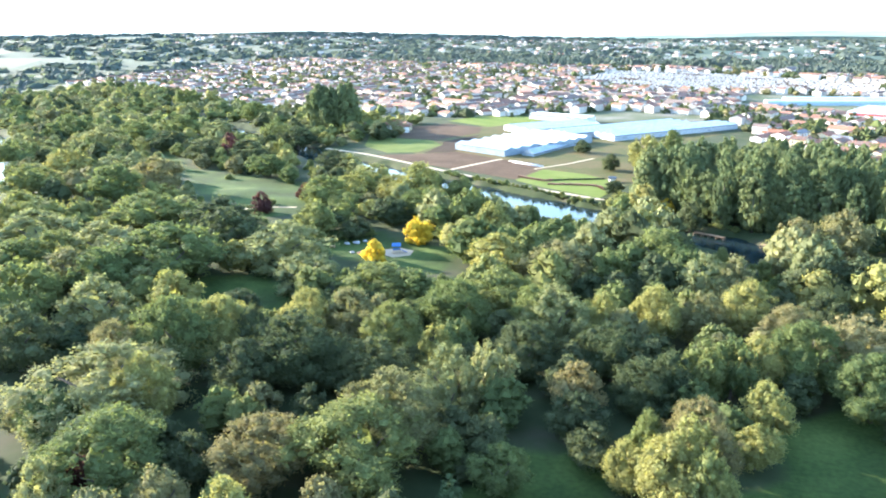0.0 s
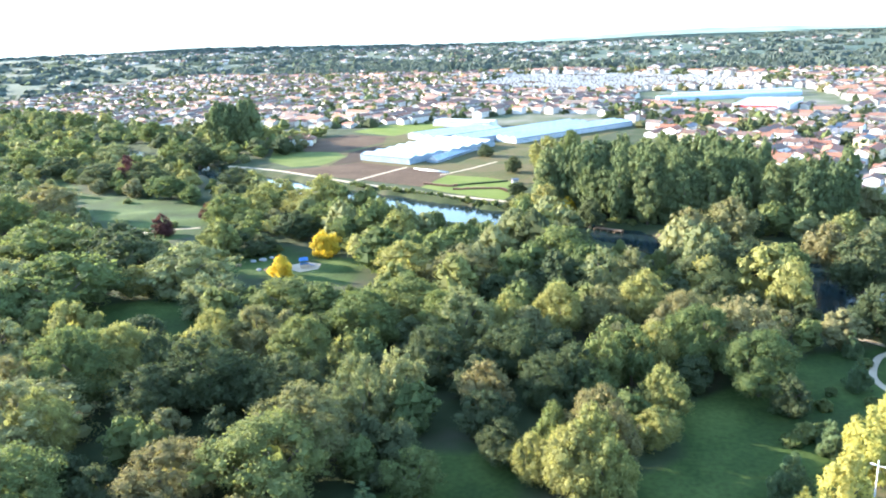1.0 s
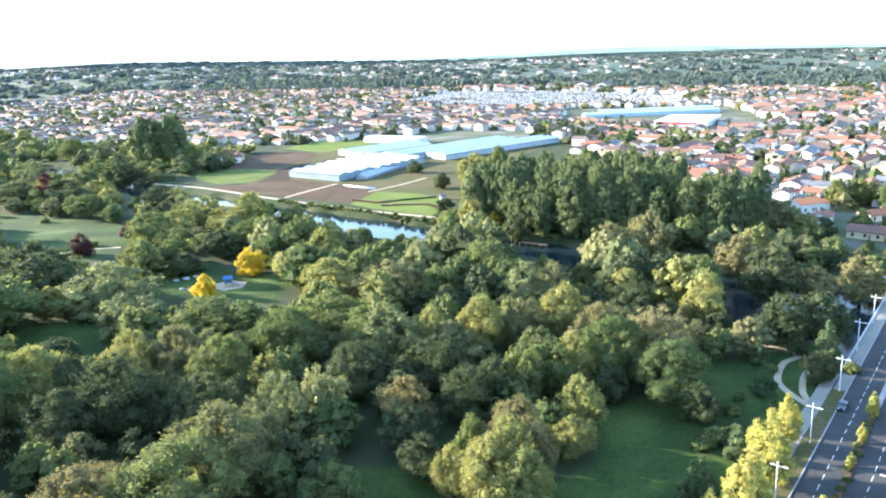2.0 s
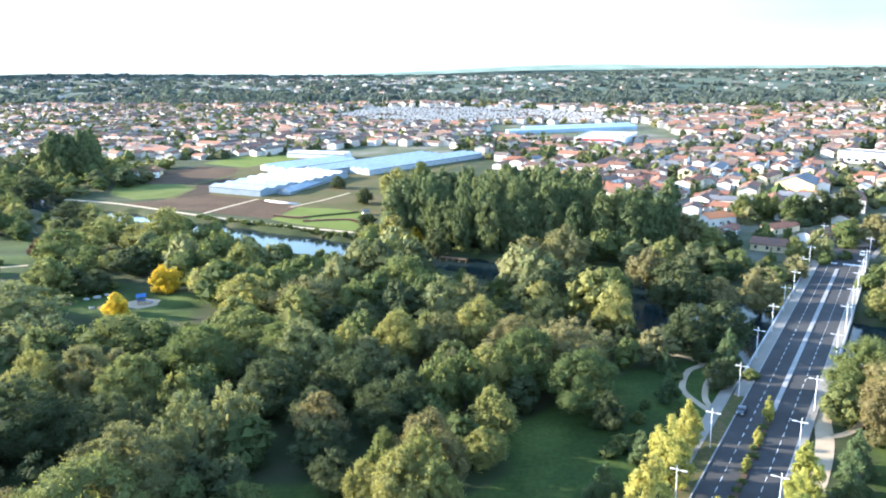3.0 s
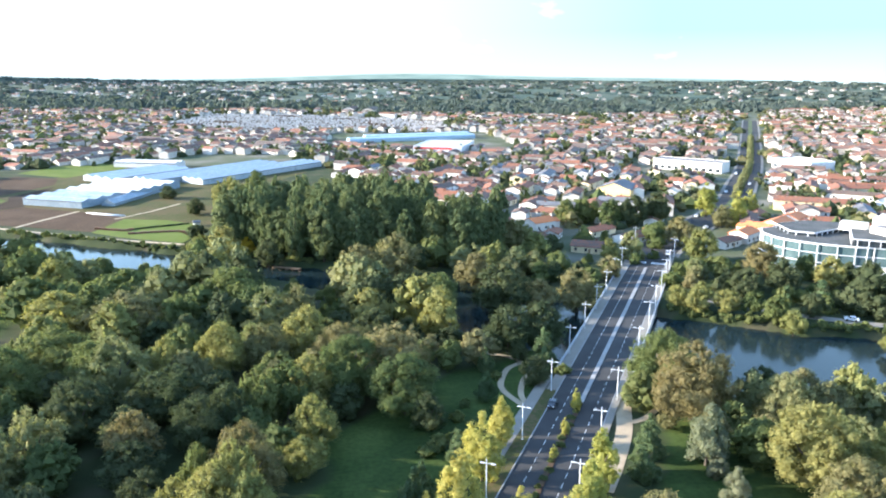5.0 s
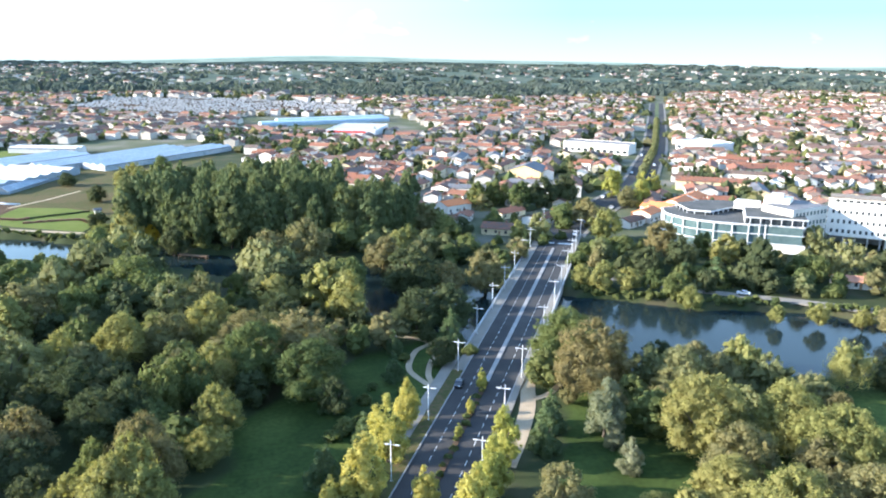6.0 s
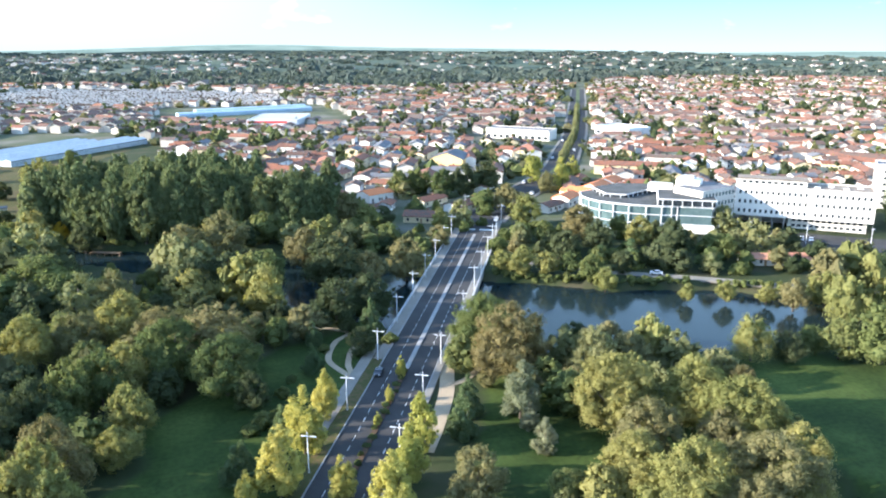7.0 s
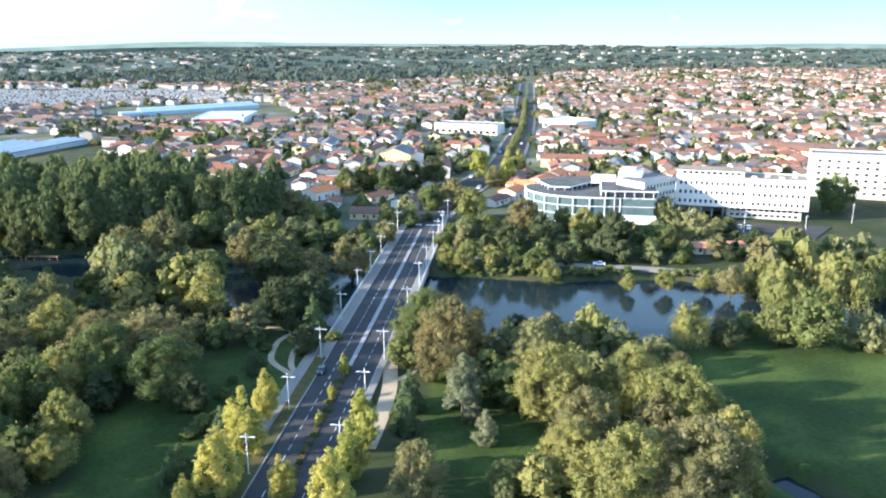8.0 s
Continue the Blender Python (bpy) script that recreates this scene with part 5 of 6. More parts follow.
for s in house_specs + [(260, 556, 0, 60), (350, 550, 0, 45), (172, 446, 0, 30)]:
    keep &= np.hypot(gx - s[0], gy - s[1]) > max(13, s[3] * 0.6)
for x, y in zip(gx[keep], gy[keep]):
    far = math.hypot(x, y)
    leafy = 0.31 + 0.06 * (x < -220) + 0.16 * (far > 950) + 0.25 * (rough(x, y, 60) > 0.35)
    if rng.random() < leafy:
        for _ in range(2 if far < 800 else 1):
            trees_in_town.append((garden[rng.integers(len(garden))], x + rng.normal(0, 5), y + rng.normal(0, 5), (2.6 if far < 800 else 3.6) + 2.8 * rng.random(), 5 + 5 * rng.random()))
        continue
    turn = 61.3 + 90 * (rng.random() < 0.4) + rng.normal(0, 7)
    w, d = (9, 10.5, 12, 13, 9, 10.5, 20, 28)[rng.integers(8)], (7.5, 8.5, 9.5)[rng.integers(3)]
    wall = (3.1, 4.6, 5.6, 6.2)[rng.integers(4)]
    house_specs.append((x, y, turn, w, d, wall, ("render_white", "render_white", "render_cream")[rng.integers(3)], "roof_tile" if rng.random() < 0.86 else "roof_grey"))
    if rng.random() < (0.55 if far < 800 else 0.2):
        trees_in_town.append((garden[rng.integers(len(garden))], x + rng.normal(0, 2) + 9, y + rng.normal(0, 2) - 5, 1.3 + 2.0 * rng.random(), 3 + 4.5 * rng.random()))
fixed, rest = house_specs[:19], sorted(house_specs[19:], key=lambda s: math.hypot(s[0], s[1]))
for spec in fixed + rest[:280]:
    house(*spec)


def town_rest(specs):
    """The far houses, walls and roofs, as one mass."""
    wall_blocks, roof_blocks = [], []
    heights = ground_height(np.array([s[0] for s in specs]), np.array([s[1] for s in specs]))
    for z, (x, y, turn, w, d, wall, *_) in zip(heights, specs):
        ridge = wall + 0.18 * d
        c, s = math.cos(radians(turn)), math.sin(radians(turn))
        place = lambda pts: [(x + c * a - s * b, y + s * a + c * b, z + h) for a, b, h in pts]
        a, b = w / 2, d / 2
        wall_blocks.append((place([(-a, -b, 0), (a, -b, 0), (a, b, 0), (-a, b, 0), (-a, -b, wall), (a, -b, wall), (a, b, wall), (-a, b, wall), (-a, 0, ridge), (a, 0, ridge)]), [(0, 1, 5, 4), (2, 3, 7, 6), (1, 2, 6, 9, 5), (3, 0, 4, 8, 7)]))
        a, b = a + 0.5, b + 0.5
        roof_blocks.append((place([(-a, -b, wall - 0.2), (a, -b, wall - 0.2), (a, 0, ridge + 0.15), (-a, 0, ridge + 0.15), (-a, b, wall - 0.2), (a, b, wall - 0.2)]), [(0, 1, 2, 3), (3, 2, 5, 4)]))
    tagged(new("far_house_walls", mesh_from("far_house_walls", *merge(*wall_blocks), ["render_mixed"])), "pale rendered walls of distant town houses", "houses", kind="stuff")
    tagged(new("far_house_roofs", mesh_from("far_house_roofs", *merge(*roof_blocks), ["roof_mixed"])), "red and brown tiled roofs of distant houses", "roofs", kind="stuff")


town_rest(rest[280:])
woods("town_trees", trees_in_town, 36, "garden and street trees between the houses", share=0.07)


# ---- cemetery ----
def cemetery():
    blocks = []
    box = np.array(CEMETERY)
    tx, ty = (a.ravel() for a in np.meshgrid(np.arange(box[:, 0].min(), box[:, 0].max(), 4.0), np.arange(box[:, 1].min(), box[:, 1].max(), 6.4)))
    tx, ty = tx + rng.normal(0, 1.7, tx.shape), ty + rng.normal(0, 2.2, ty.shape)
    stands = inside(CEMETERY, tx, ty) & (rng.random(tx.shape) < 0.85) & (rough(tx, ty, 24) < 0.62)
    for px, py in zip(tx[stands], ty[stands]):
        h = 0.8 + 1.6 * rng.random() ** 2
        w = 0.7 + 0.7 * rng.random()
        blocks.append(box_data(px - w, py - 1.2, 0, px + w, py - 0.4, h))
        blocks.append(box_data(px - w, py - 0.39, 0, px + w, py + 1.4, 0.5))
    tagged(new("tombs", mesh_from("tombs", *merge(*blocks), ["stone_pale"])), "rows of pale stone tombs in the cemetery", "tombs", kind="stuff")
    patch("cemetery_ground", CEMETERY, "soil", 0.08, "worn earth ground of the cemetery", "ground")


cemetery()

# ---- far woods ----
far_specs = []
fx, fy = rng.uniform(-3600, 3200, 9000), rng.uniform(500, 4200, 9000)
fr = np.hypot(fx, fy)
belt = (1100 < fy + 0.22 * fx) & (fy + 0.22 * fx < 1900)
ok = (fr < 4400) & (fx > -1.35 * fy - 200) & (fx < 1.35 * fy + 300) & ~inside(TOWN, fx, fy) & ~inside(WEST, fx, fy) & (fr > 900) & ~inside(CEMETERY, fx, fy)
ok &= (rng.random(9000) < np.where(belt | (fx < -300), 0.95, 0.85) * np.where(fr > 2500, 0.3, np.where((fr > 1750) & (fx > -300), 0.5, 1.0))) & (belt | (rough(fx, fy, 210) > np.where(fx < -300, -0.7, -0.45)))
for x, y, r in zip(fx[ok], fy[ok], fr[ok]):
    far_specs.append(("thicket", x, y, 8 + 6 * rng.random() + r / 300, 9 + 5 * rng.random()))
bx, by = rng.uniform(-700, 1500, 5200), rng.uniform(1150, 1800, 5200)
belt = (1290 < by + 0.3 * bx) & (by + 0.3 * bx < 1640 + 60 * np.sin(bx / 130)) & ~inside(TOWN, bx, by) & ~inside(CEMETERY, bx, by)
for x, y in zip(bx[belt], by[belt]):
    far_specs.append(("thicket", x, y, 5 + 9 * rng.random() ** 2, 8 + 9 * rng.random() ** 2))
gx, gy = rng.uniform(-1900, 2600, 2600), rng.uniform(1150, 3600, 2600)
ok = ~inside(TOWN, gx, gy) & ~inside(CEMETERY, gx, gy) & (gx > -0.8 * gy) & (gx < 1.2 * gy) & (rough(gx, gy, 160) > -0.2) & (rng.random(2600) < np.where(gx < 0.12 * gy, 1.0, 0.35))
beyond = [(x, y, 61 + 90 * (i % 3 == 0) + (i * 37) % 20, 11 + i % 5, 9, 3 + 2.5 * (i % 2)) for i, (x, y) in enumerate(zip(gx[ok], gy[ok]))]
beyond += [(x, y, 70, 45, 20, 7) for x, y in ((-350, 2400), (-300, 2450), (600, 2700), (820, 2500), (1500, 2300), (1100, 2050), (40, 1330), (70, 1300))]
town_rest(beyond)
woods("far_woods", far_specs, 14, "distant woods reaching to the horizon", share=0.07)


# ---- avenue planting ----
line = [at(u, v) for u, v in AVENUE if u > 460]
patch("avenue_median", strip_poly(line, 4.6), "grass_lawn", 0.34, "grassy median strip of the avenue", "median")
for side in (-1, 1):
    patch("pavement", strip_poly([at(u, v + side * 9.6) for u, v in AVENUE if u > 330], 2.0), "paving", 0.36, "pale footway beside the avenue", "pavement")
for k in range(40):
    u = 500 + 10 * k
    plant("pale", *at(u, float(avenue_v(u))), 2.7, 5.6 + k % 3, 400, k * 50, k % 2)
for u, r, h in ((170.5, 1.25, 6.4), (158, 1.0, 4.6), (147, 0.9, 3.4), (121, 1.5, 5.6), (108, 1.2, 4.2), (94, 1.4, 5.2)):
    plant("plane", *at(u, -27), r, h, 900, u * 7, int(u) % 2)
for k in range(26):
    plant("bush", *at(84 + 3.6 * k, -27 + 0.3 * math.sin(k * 2.1)), 0.85 + 0.25 * math.sin(k * 1.7), 1.2 + 0.3 * math.cos(k), 220, k * 40, k % 2, "shrub")

# ---- bushes ----
for x, y, r in ((24, 150, 2.6), (28, 152, 2.2), (21, 147, 2.0), (30, 163, 1.8), (40, 166, 1.6), (33, 170, 1.4), (20, 168, 1.7), (44, 186, 1.6), (62, 186, 2.2), (-205, 305, 2.0), (-196, 318, 1.6), (-148, 262, 2.4), (-140, 270, 2.2), (-260, 352, 2.2)):
    plant("bush", x, y, r, r * 1.25, 420, x * 9, int(abs(x)) % 2)
bank = []
for line in (RIVER[3:7], RIVER[8:14]):
    for (ax, ay, aw), (bx, by, bw) in zip(line, line[1:]):
        length = math.hypot(bx - ax, by - ay)
        nx, ny = -(by - ay) / length, (bx - ax) / length
        for k in range(int(length / 2.6)):
            f = k * 2.6 / length
            w = aw + f * (bw - aw) + 1.6 + rng.random() * 1.8
            r = 0.8 + 1.0 * rng.random()
            bank.append(("bush", ax + f * (bx - ax) + nx * w, ay + f * (by - ay) + ny * w, r, r * (1.0 + 0.5 * rng.random())))
bank = [b for b in bank if not L_WALK - 3 < to_uv(b[1], b[2])[1] < R_WALK + 3]
woods("bank_shrubs", bank, 130, "low shrubs and reeds along the river bank", share=0.5)

# ---- nursery fields ----
patch("field", [(-210, 470), (-196, 590), (-180, 640), (-60, 655), (-15, 600), (-50, 520), (-40, 440), (-66, 372), (-128, 400)], "crop_dry", 0.045, "dry weedy ground round the greenhouses")
SOIL = "bare brown ploughed soil of the nursery"
patch("field", [(-216, 446), (-203, 437), (-155, 413), (-140, 453), (-174, 472), (-190, 458)], "soil", 0.1, SOIL)
patch("field", [(-153, 413), (-115, 394), (-108, 426), (-118, 446), (-138, 452)], "soil", 0.11, SOIL)
patch("field", [(-250, 545), (-232, 520), (-203, 516), (-185, 560), (-192, 590), (-226, 606), (-246, 580)], "soil", 0.1, SOIL)
patch("field", [(-256, 520), (-240, 478), (-214, 456), (-196, 463), (-192, 496), (-206, 515)], "crop_green", 0.09, "green grass plot near white houses")
patch("field", [(-191, 460), (-174, 473), (-176, 490), (-182, 552), (-196, 510), (-191, 496)], "soil_dark", 0.085, "dark freshly turned soil beside the greenhouse")
patch("field", [(-232, 624), (-188, 594), (-158, 640), (-160, 655), (-189, 682), (-215, 664)], "crop_bright", 0.08, "bright green crop plot by the greenhouses")
patch("field", [(-114, 392), (-97, 379), (-66, 362), (-60, 392), (-68, 407), (-83, 419), (-107, 426)], "crop_bright", 0.08, "green grass plot beside the canal")
patch("field", [(-106, 428), (-82, 421), (-50, 402), (-34, 440), (-60, 500), (-74, 524), (-96, 497), (-112, 452)], "crop_dry", 0.07, "dry weedy ground beside the greenhouses")
patch("track", strip_poly([(-156, 411), (-148, 431), (-138, 453)], 2.2), "gravel", 0.16, "pale track across the soil", "path")
patch("track", strip_poly([(-112, 426), (-98, 446), (-86, 470)], 1.8), "gravel", 0.15, "pale track across the weedy ground", "path")
for x, y, w in ((-132, 447, 26), (-128, 443, 20)):
    row = tagged(new("cloche_row"), "long low white fleece row across bare soil", "crop cover")
    row.matrix_basis = pose(x, y, 0.1, 0, 0, -27)
    part("cover", mesh_from("cover", *tube_data([(0, 0, 0.1), (w * 0.5, 0.1, 0.12), (w, 0, 0.1)], [0.4, 0.42, 0.4], 8), ["greenhouse_white"], smooth=True), row)


def hedge(line, w, h, mat, label):
    thing = tagged(new("hedge"), label, "hedge")
    blocks = []
    for (ax, ay), (bx, by) in zip(line, line[1:]):
        n = max(2, int(math.hypot(bx - ax, by - ay) / 1.2))
        for k in range(n):
            x, y, r = ax + (bx - ax) * k / n, ay + (by - ay) * k / n, w * (0.8 + 0.4 * rng.random())
            v, f = box_data(-r, -r, 0, r, r, h * (0.8 + 0.4 * rng.random()))
            blocks.append(([(x + a * (0.75 if c > 0.1 else 1), y + b * (0.75 if c > 0.1 else 1), c) for a, b, c in v], f))
    part("foliage", mesh_from("foliage", *merge(*blocks), [mat]), thing)


hedge(smooth_line([(-114, 401), (-106, 397), (-99, 394), (-96, 397)]), 0.8, 0.9, "hedge_red", "low curved dark red flower hedge on grass")
hedge(smooth_line([(-95, 386), (-84, 388), (-72, 388), (-66, 380)]), 0.8, 0.9, "hedge_red", "low curved dark red flower hedge on grass")
hedge([(-98, 396), (-70, 408)], 0.6, 0.8, "leaf_dark", "low dark green hedge row across the plot")
shed = tagged(new("shed"), "small white garden shed on the grass plot", "shed")
shed.matrix_basis = pose(-66, 402, 0, 0, 0, 20)
w_me, r_me = house_meshes(3, 2.4, 2.1, 0.5, "render_white", "roof_grey")
part("wall", w_me, shed)
part("roof", r_me, shed)


# ---- large buildings ----
def block_wall(w, d, z0, z1, mat, name="wall"):
    return mesh_from(name, *box_data(0, 0, z0, w, d, z1), [mat])


def window_row(parent, x0, x1, y, z, n, w, h, mat="glass_dark", side=-1):
    me = mesh_from("window", *box_data(-w / 2, -0.06, 0, w / 2, 0.06, h), [mat])
    for k in range(n):
        part("window", me, parent, pose(x0 + (x1 - x0) * (k + 0.5) / n, y, z))


def hospital():
    ob = tagged(new("office_building"), "long white office block with small dark windows on pillars", "building")
    turn = math.degrees(math.atan2(-35, 41))
    ob.matrix_basis = pose(238, 265, 0, 0, 0, turn)
    part("upper_block", block_wall(54, 16, 4.9, 17.3, "render_white"), ob)
    part("parapet", mesh_from("parapet", *merge(box_data(-0.15, -0.15, 17.3, 54.15, 0.35, 17.9), box_data(-0.15, 15.65, 17.3, 54.15, 16.15, 17.9), box_data(53.65, 0.35, 17.3, 54.15, 15.65, 17.9)), ["render_white"]), ob)
    for z in (6.3, 10.3, 14.3):
        window_row(ob, 1, 29, 0.0, z, 13, 0.95, 1.5)
        window_row(ob, 31, 53, 0.0, z, 10, 0.95, 1.5)
        sill = mesh_from("sill", *box_data(0.5, -0.14, z - 0.3, 53.5, -0.002, z - 0.18), ["render_white"])
        part("sill", sill, ob)
    for z in (6.3, 10.3, 14.3):
        me = mesh_from("window", *box_data(-0.06, -0.5, 0, 0.06, 0.5, 1.5), ["glass_dark"])
        for k in range(4):
            part("window", me, ob, pose(54.0, 2.5 + 3.6 * k, z))
    part("ground_storey", mesh_from("ground_storey", *box_data(22, 3, -0.2, 52, 15, 4.9), ["render_white"]), ob)
    window_row(ob, 23, 51, 2.98, 0.9, 12, 1.5, 1.1)
    window_row(ob, 23, 51, 2.98, 3.2, 12, 1.5, 1.0)
    for k in range(5):
        part("pillar", mesh_from("pillar", *tube_data([(2 + 4.6 * k, 1.5, -0.2), (2 + 4.6 * k, 1.5, 4.9)], [0.4, 0.4], 10), ["concrete"], smooth=True), ob)
    part("rear_wall", mesh_from("rear_wall", *box_data(0, 12, -0.2, 21.9, 15, 4.9), ["concrete"]), ob)
    part("penthouse", block_wall(27, 9, 17.3, 19.9, "render_white"), ob, pose(1, 4.5, 0))
    part("penthouse_roof", mesh_from("penthouse_roof", *box_data(0.4, 3.9, 19.9, 28.6, 14.1, 20.2), ["roof_brown"]), ob, label="flat brown gravelled roof")
    window_row(ob, 2, 27, 4.48, 18.2, 10, 1.7, 1.1)
    for k in range(4):
        part("roof_light", bevel_box(0, 0, 17.36, 2.2, 1.4, 18.0, "metal_white", 0.05), ob, pose(31 + 5.5 * k, 5 + 3.5 * (k % 2), 0))
    part("roof_deck", mesh_from("roof_deck", *box_data(0.4, 0.4, 17.3, 53.6, 15.6, 17.36), ["roof_brown"]), ob)
    wing = tagged(new("office_wing"), "white office wing with glazed bands joining the long block", "building")
    wing.matrix_basis = pose(238, 265, 0, 0, 0, 180 + math.degrees(math.atan2(7, 26)))
    part("main_block", mesh_from("main_block", *box_data(0.4, -15, -0.2, 22, 0, 17.2), ["render_white"]), wing)
    part("roof_deck", mesh_from("roof_deck", *box_data(0.6, -14.7, 17.2, 21.7, -0.3, 17.3), ["roof_grey"]), wing)
    for z in (2.2, 6.2, 10.2, 14.2):
        me = mesh_from("window", *box_data(-0.6, -0.06, 0, 0.6, 0.06, 1.6), ["glass_green"])
        for k in range(9):
            part("window", me, wing, pose(1.8 + 2.2 * k, 0.0, z))
    tower = tagged(new("stair_tower"), "plain white stair tower above the office roofs", "building")
    tower.matrix_basis = pose(216, 277, 0, 0, 0, -47)
    part("shaft", bevel_box(0, 0, -0.2, 10, 8, 19.4, "render_white", 0.08), tower)
    part("plant_room", bevel_box(2, 2, 19.4, 7, 6, 20.9, "render_white", 0.08), tower)
    part("louvre", mesh_from("louvre", *box_data(3, -0.05, 16.2, 7, -0.002, 18.2), ["metal_grey"]), tower)


def ring(points, z0, z1, mat, name, inset=0.0, lid=True):
    """A prism over an outline, drawn in towards its middle by inset."""
    c = Vector((sum(p[0] for p in points) / len(points), sum(p[1] for p in points) / len(points)))
    pts = []
    for x, y in points:
        d = Vector((x, y)) - c
        pts.append(c + d * (1 - inset / d.length))
    n = len(pts)
    v = [(p.x, p.y, z0) for p in pts] + [(p.x, p.y, z1) for p in pts]
    f = [(i, (i + 1) % n, (i + 1) % n + n, i + n) for i in range(n)]
    area = sum(a.x * b.y - b.x * a.y for a, b in zip(pts, pts[1:] + pts[:1]))
    if area < 0:
        f = [q[::-1] for q in f]
    f += [tuple(range(n, 2 * n)) if area > 0 else tuple(range(2 * n - 1, n - 1, -1)), tuple(range(n - 1, -1, -1)) if area > 0 else tuple(range(n))]
    return mesh_from(name, v, f, [mat])


def pavilion():
    arc = smooth_line([(184, 303), (180, 294), (182, 282), (190, 272), (201, 264.5), (207, 262)], 4)
    outline = arc + [(219, 254), (231, 272), (222, 300), (205, 308)]
    ob = tagged(new("glass_pavilion"), "curved glass and white steel pavilion with stepped grey flat roofs", "building")
    part("glazing", ring(outline, -0.2, 11.0, "glass_green", "glazing", 0.7), ob)
    for z in (0.0, 3.6, 7.3, 10.8):
        part("floor_band", ring(outline, z, z + 0.26, "metal_white", "floor_band"), ob)
    for i, (x, y) in enumerate(outline):
        if i % 2 == 0:
            part("column", mesh_from("column", *tube_data([(x, y, 0.27), (x, y, 10.79)], [0.22, 0.22], 8), ["metal_white"]), ob)
    part("parapet", ring(outline, 11.07, 11.4, "metal_white", "parapet", -0.1), ob)
    part("roof", ring(outline, 11.405, 11.46, "roof_gravel", "roof", 0.5), ob)
    for shape, top in (([(199.5, 265.3), (219.4, 252.9), (230, 271), (211, 283)], 14.4), ([(188, 288), (195, 282.5), (215, 291), (221.5, 299.5), (206, 306.5), (190, 303)], 13.2)):
        part("roof_storey", ring(shape, 11.46, top - 0.45, "glass_dark", "roof_storey", 0.8), ob)
        part("fascia", ring(shape, top - 0.45, top, "metal_white", "fascia"), ob)
        part("upper_roof", ring(shape, top + 0.005, top + 0.06, "roof_gravel", "upper_roof", 0.4), ob)
        for (ax, ay), (bx, by) in zip(shape, shape[1:] + shape[:1]):
            for k in range(max(2, int(math.hypot(bx - ax, by - ay) / 3.4))):
                f = (k + 0.5) / max(2, int(math.hypot(bx - ax, by - ay) / 3.4))
                part("mullion", mesh_from("mullion", *box_data(-0.12, -0.12, 11.47, 0.12, 0.12, top - 0.46), ["metal_white"]), ob, pose(ax + f * (bx - ax), ay + f * (by - ay), 0))
    part("plant_box", bevel_box(-5, -3, 0, 5, 3, 3.2, "render_white", 0.06), ob, pose(214, 285, 13.2, 0, 0, -45))
    part("plinth", ring([(206, 262.5), (219.4, 253.4), (223, 258.6), (209.5, 267.5)], -0.2, 3.4, "render_white", "plinth"), ob)


def flat_hall(name, x, y, turn, w, d, h, wall, roof, label, bays=0, sign=""):
    ob = tagged(new(name), label, "building")
    ob.matrix_basis = pose(x, y, 0, 0, 0, turn)
    part("wall", block_wall(w, d, -0.2, h, wall), ob)
    part("roof", mesh_from("roof", *box_data(0.35, 0.35, h, w - 0.35, d - 0.35, h + 0.12), [roof]), ob)
    rim = merge(box_data(-0.1, -0.1, h - 0.02, w + 0.1, 0.33, h + 0.55), box_data(-0.1, d - 0.33, h - 0.02, w + 0.1, d + 0.1, h + 0.55), box_data(-0.1, 0.33, h - 0.02, 0.33, d - 0.33, h + 0.55), box_data(w - 0.33, 0.33, h - 0.02, w + 0.1, d - 0.33, h + 0.55))
    part("parapet", mesh_from("parapet", *rim, [wall]), ob)
    for k in range(bays):
        part("window", mesh_from("window", *box_data(w * (k + 0.2) / bays, -0.07, 1.0, w * (k + 0.8) / bays, 0.02, min(h - 1, 3.2)), ["glass_dark"]), ob)
    if sign:
        part("sign_band", mesh_from("sign_band", *box_data(1, -0.3, h - 2.2, w * 0.8, -0.12, h - 0.5), [sign]), ob, label="plain red fascia band")
    return ob


def vault_hall(x, y, turn, w, d, h, mat, label):
    ob = tagged(new("vaulted_hall"), label, "building")
    ob.matrix_basis = pose(x, y, 0, 0, 0, turn)
    prof = [(0, 0), (0, h * 0.6)] + [(d / 2 - d / 2 * math.cos(a), h * 0.6 + h * 0.4 * math.sin(a)) for a in np.linspace(0.15, math.pi - 0.15, 9)] + [(d, h * 0.6), (d, 0)]
    n = len(prof)
    v = [(0, a, b) for a, b in prof] + [(w, a, b) for a, b in prof]
    f = [(i, i + n, i + 1 + n, i + 1) for i in range(n - 1)] + [tuple(range(n)), tuple(range(2 * n - 1, n - 1, -1))]
    f = [q[::-1] for q in f]
    part("shell", mesh_from("shell", v, f, [mat]), ob)
    for k in range(int(w / 9) + 1):
        rib = [(min(k * 9, w - 0.2) + s, a, b + 0.06) for s in (0, 0.2) for a, b in prof[1:-1]]
        m = n - 2
        part("rib", mesh_from("rib", rib, [(i + 1, i + 1 + m, i + m, i) for i in range(m - 1)], ["metal_white"]), ob)
    return ob


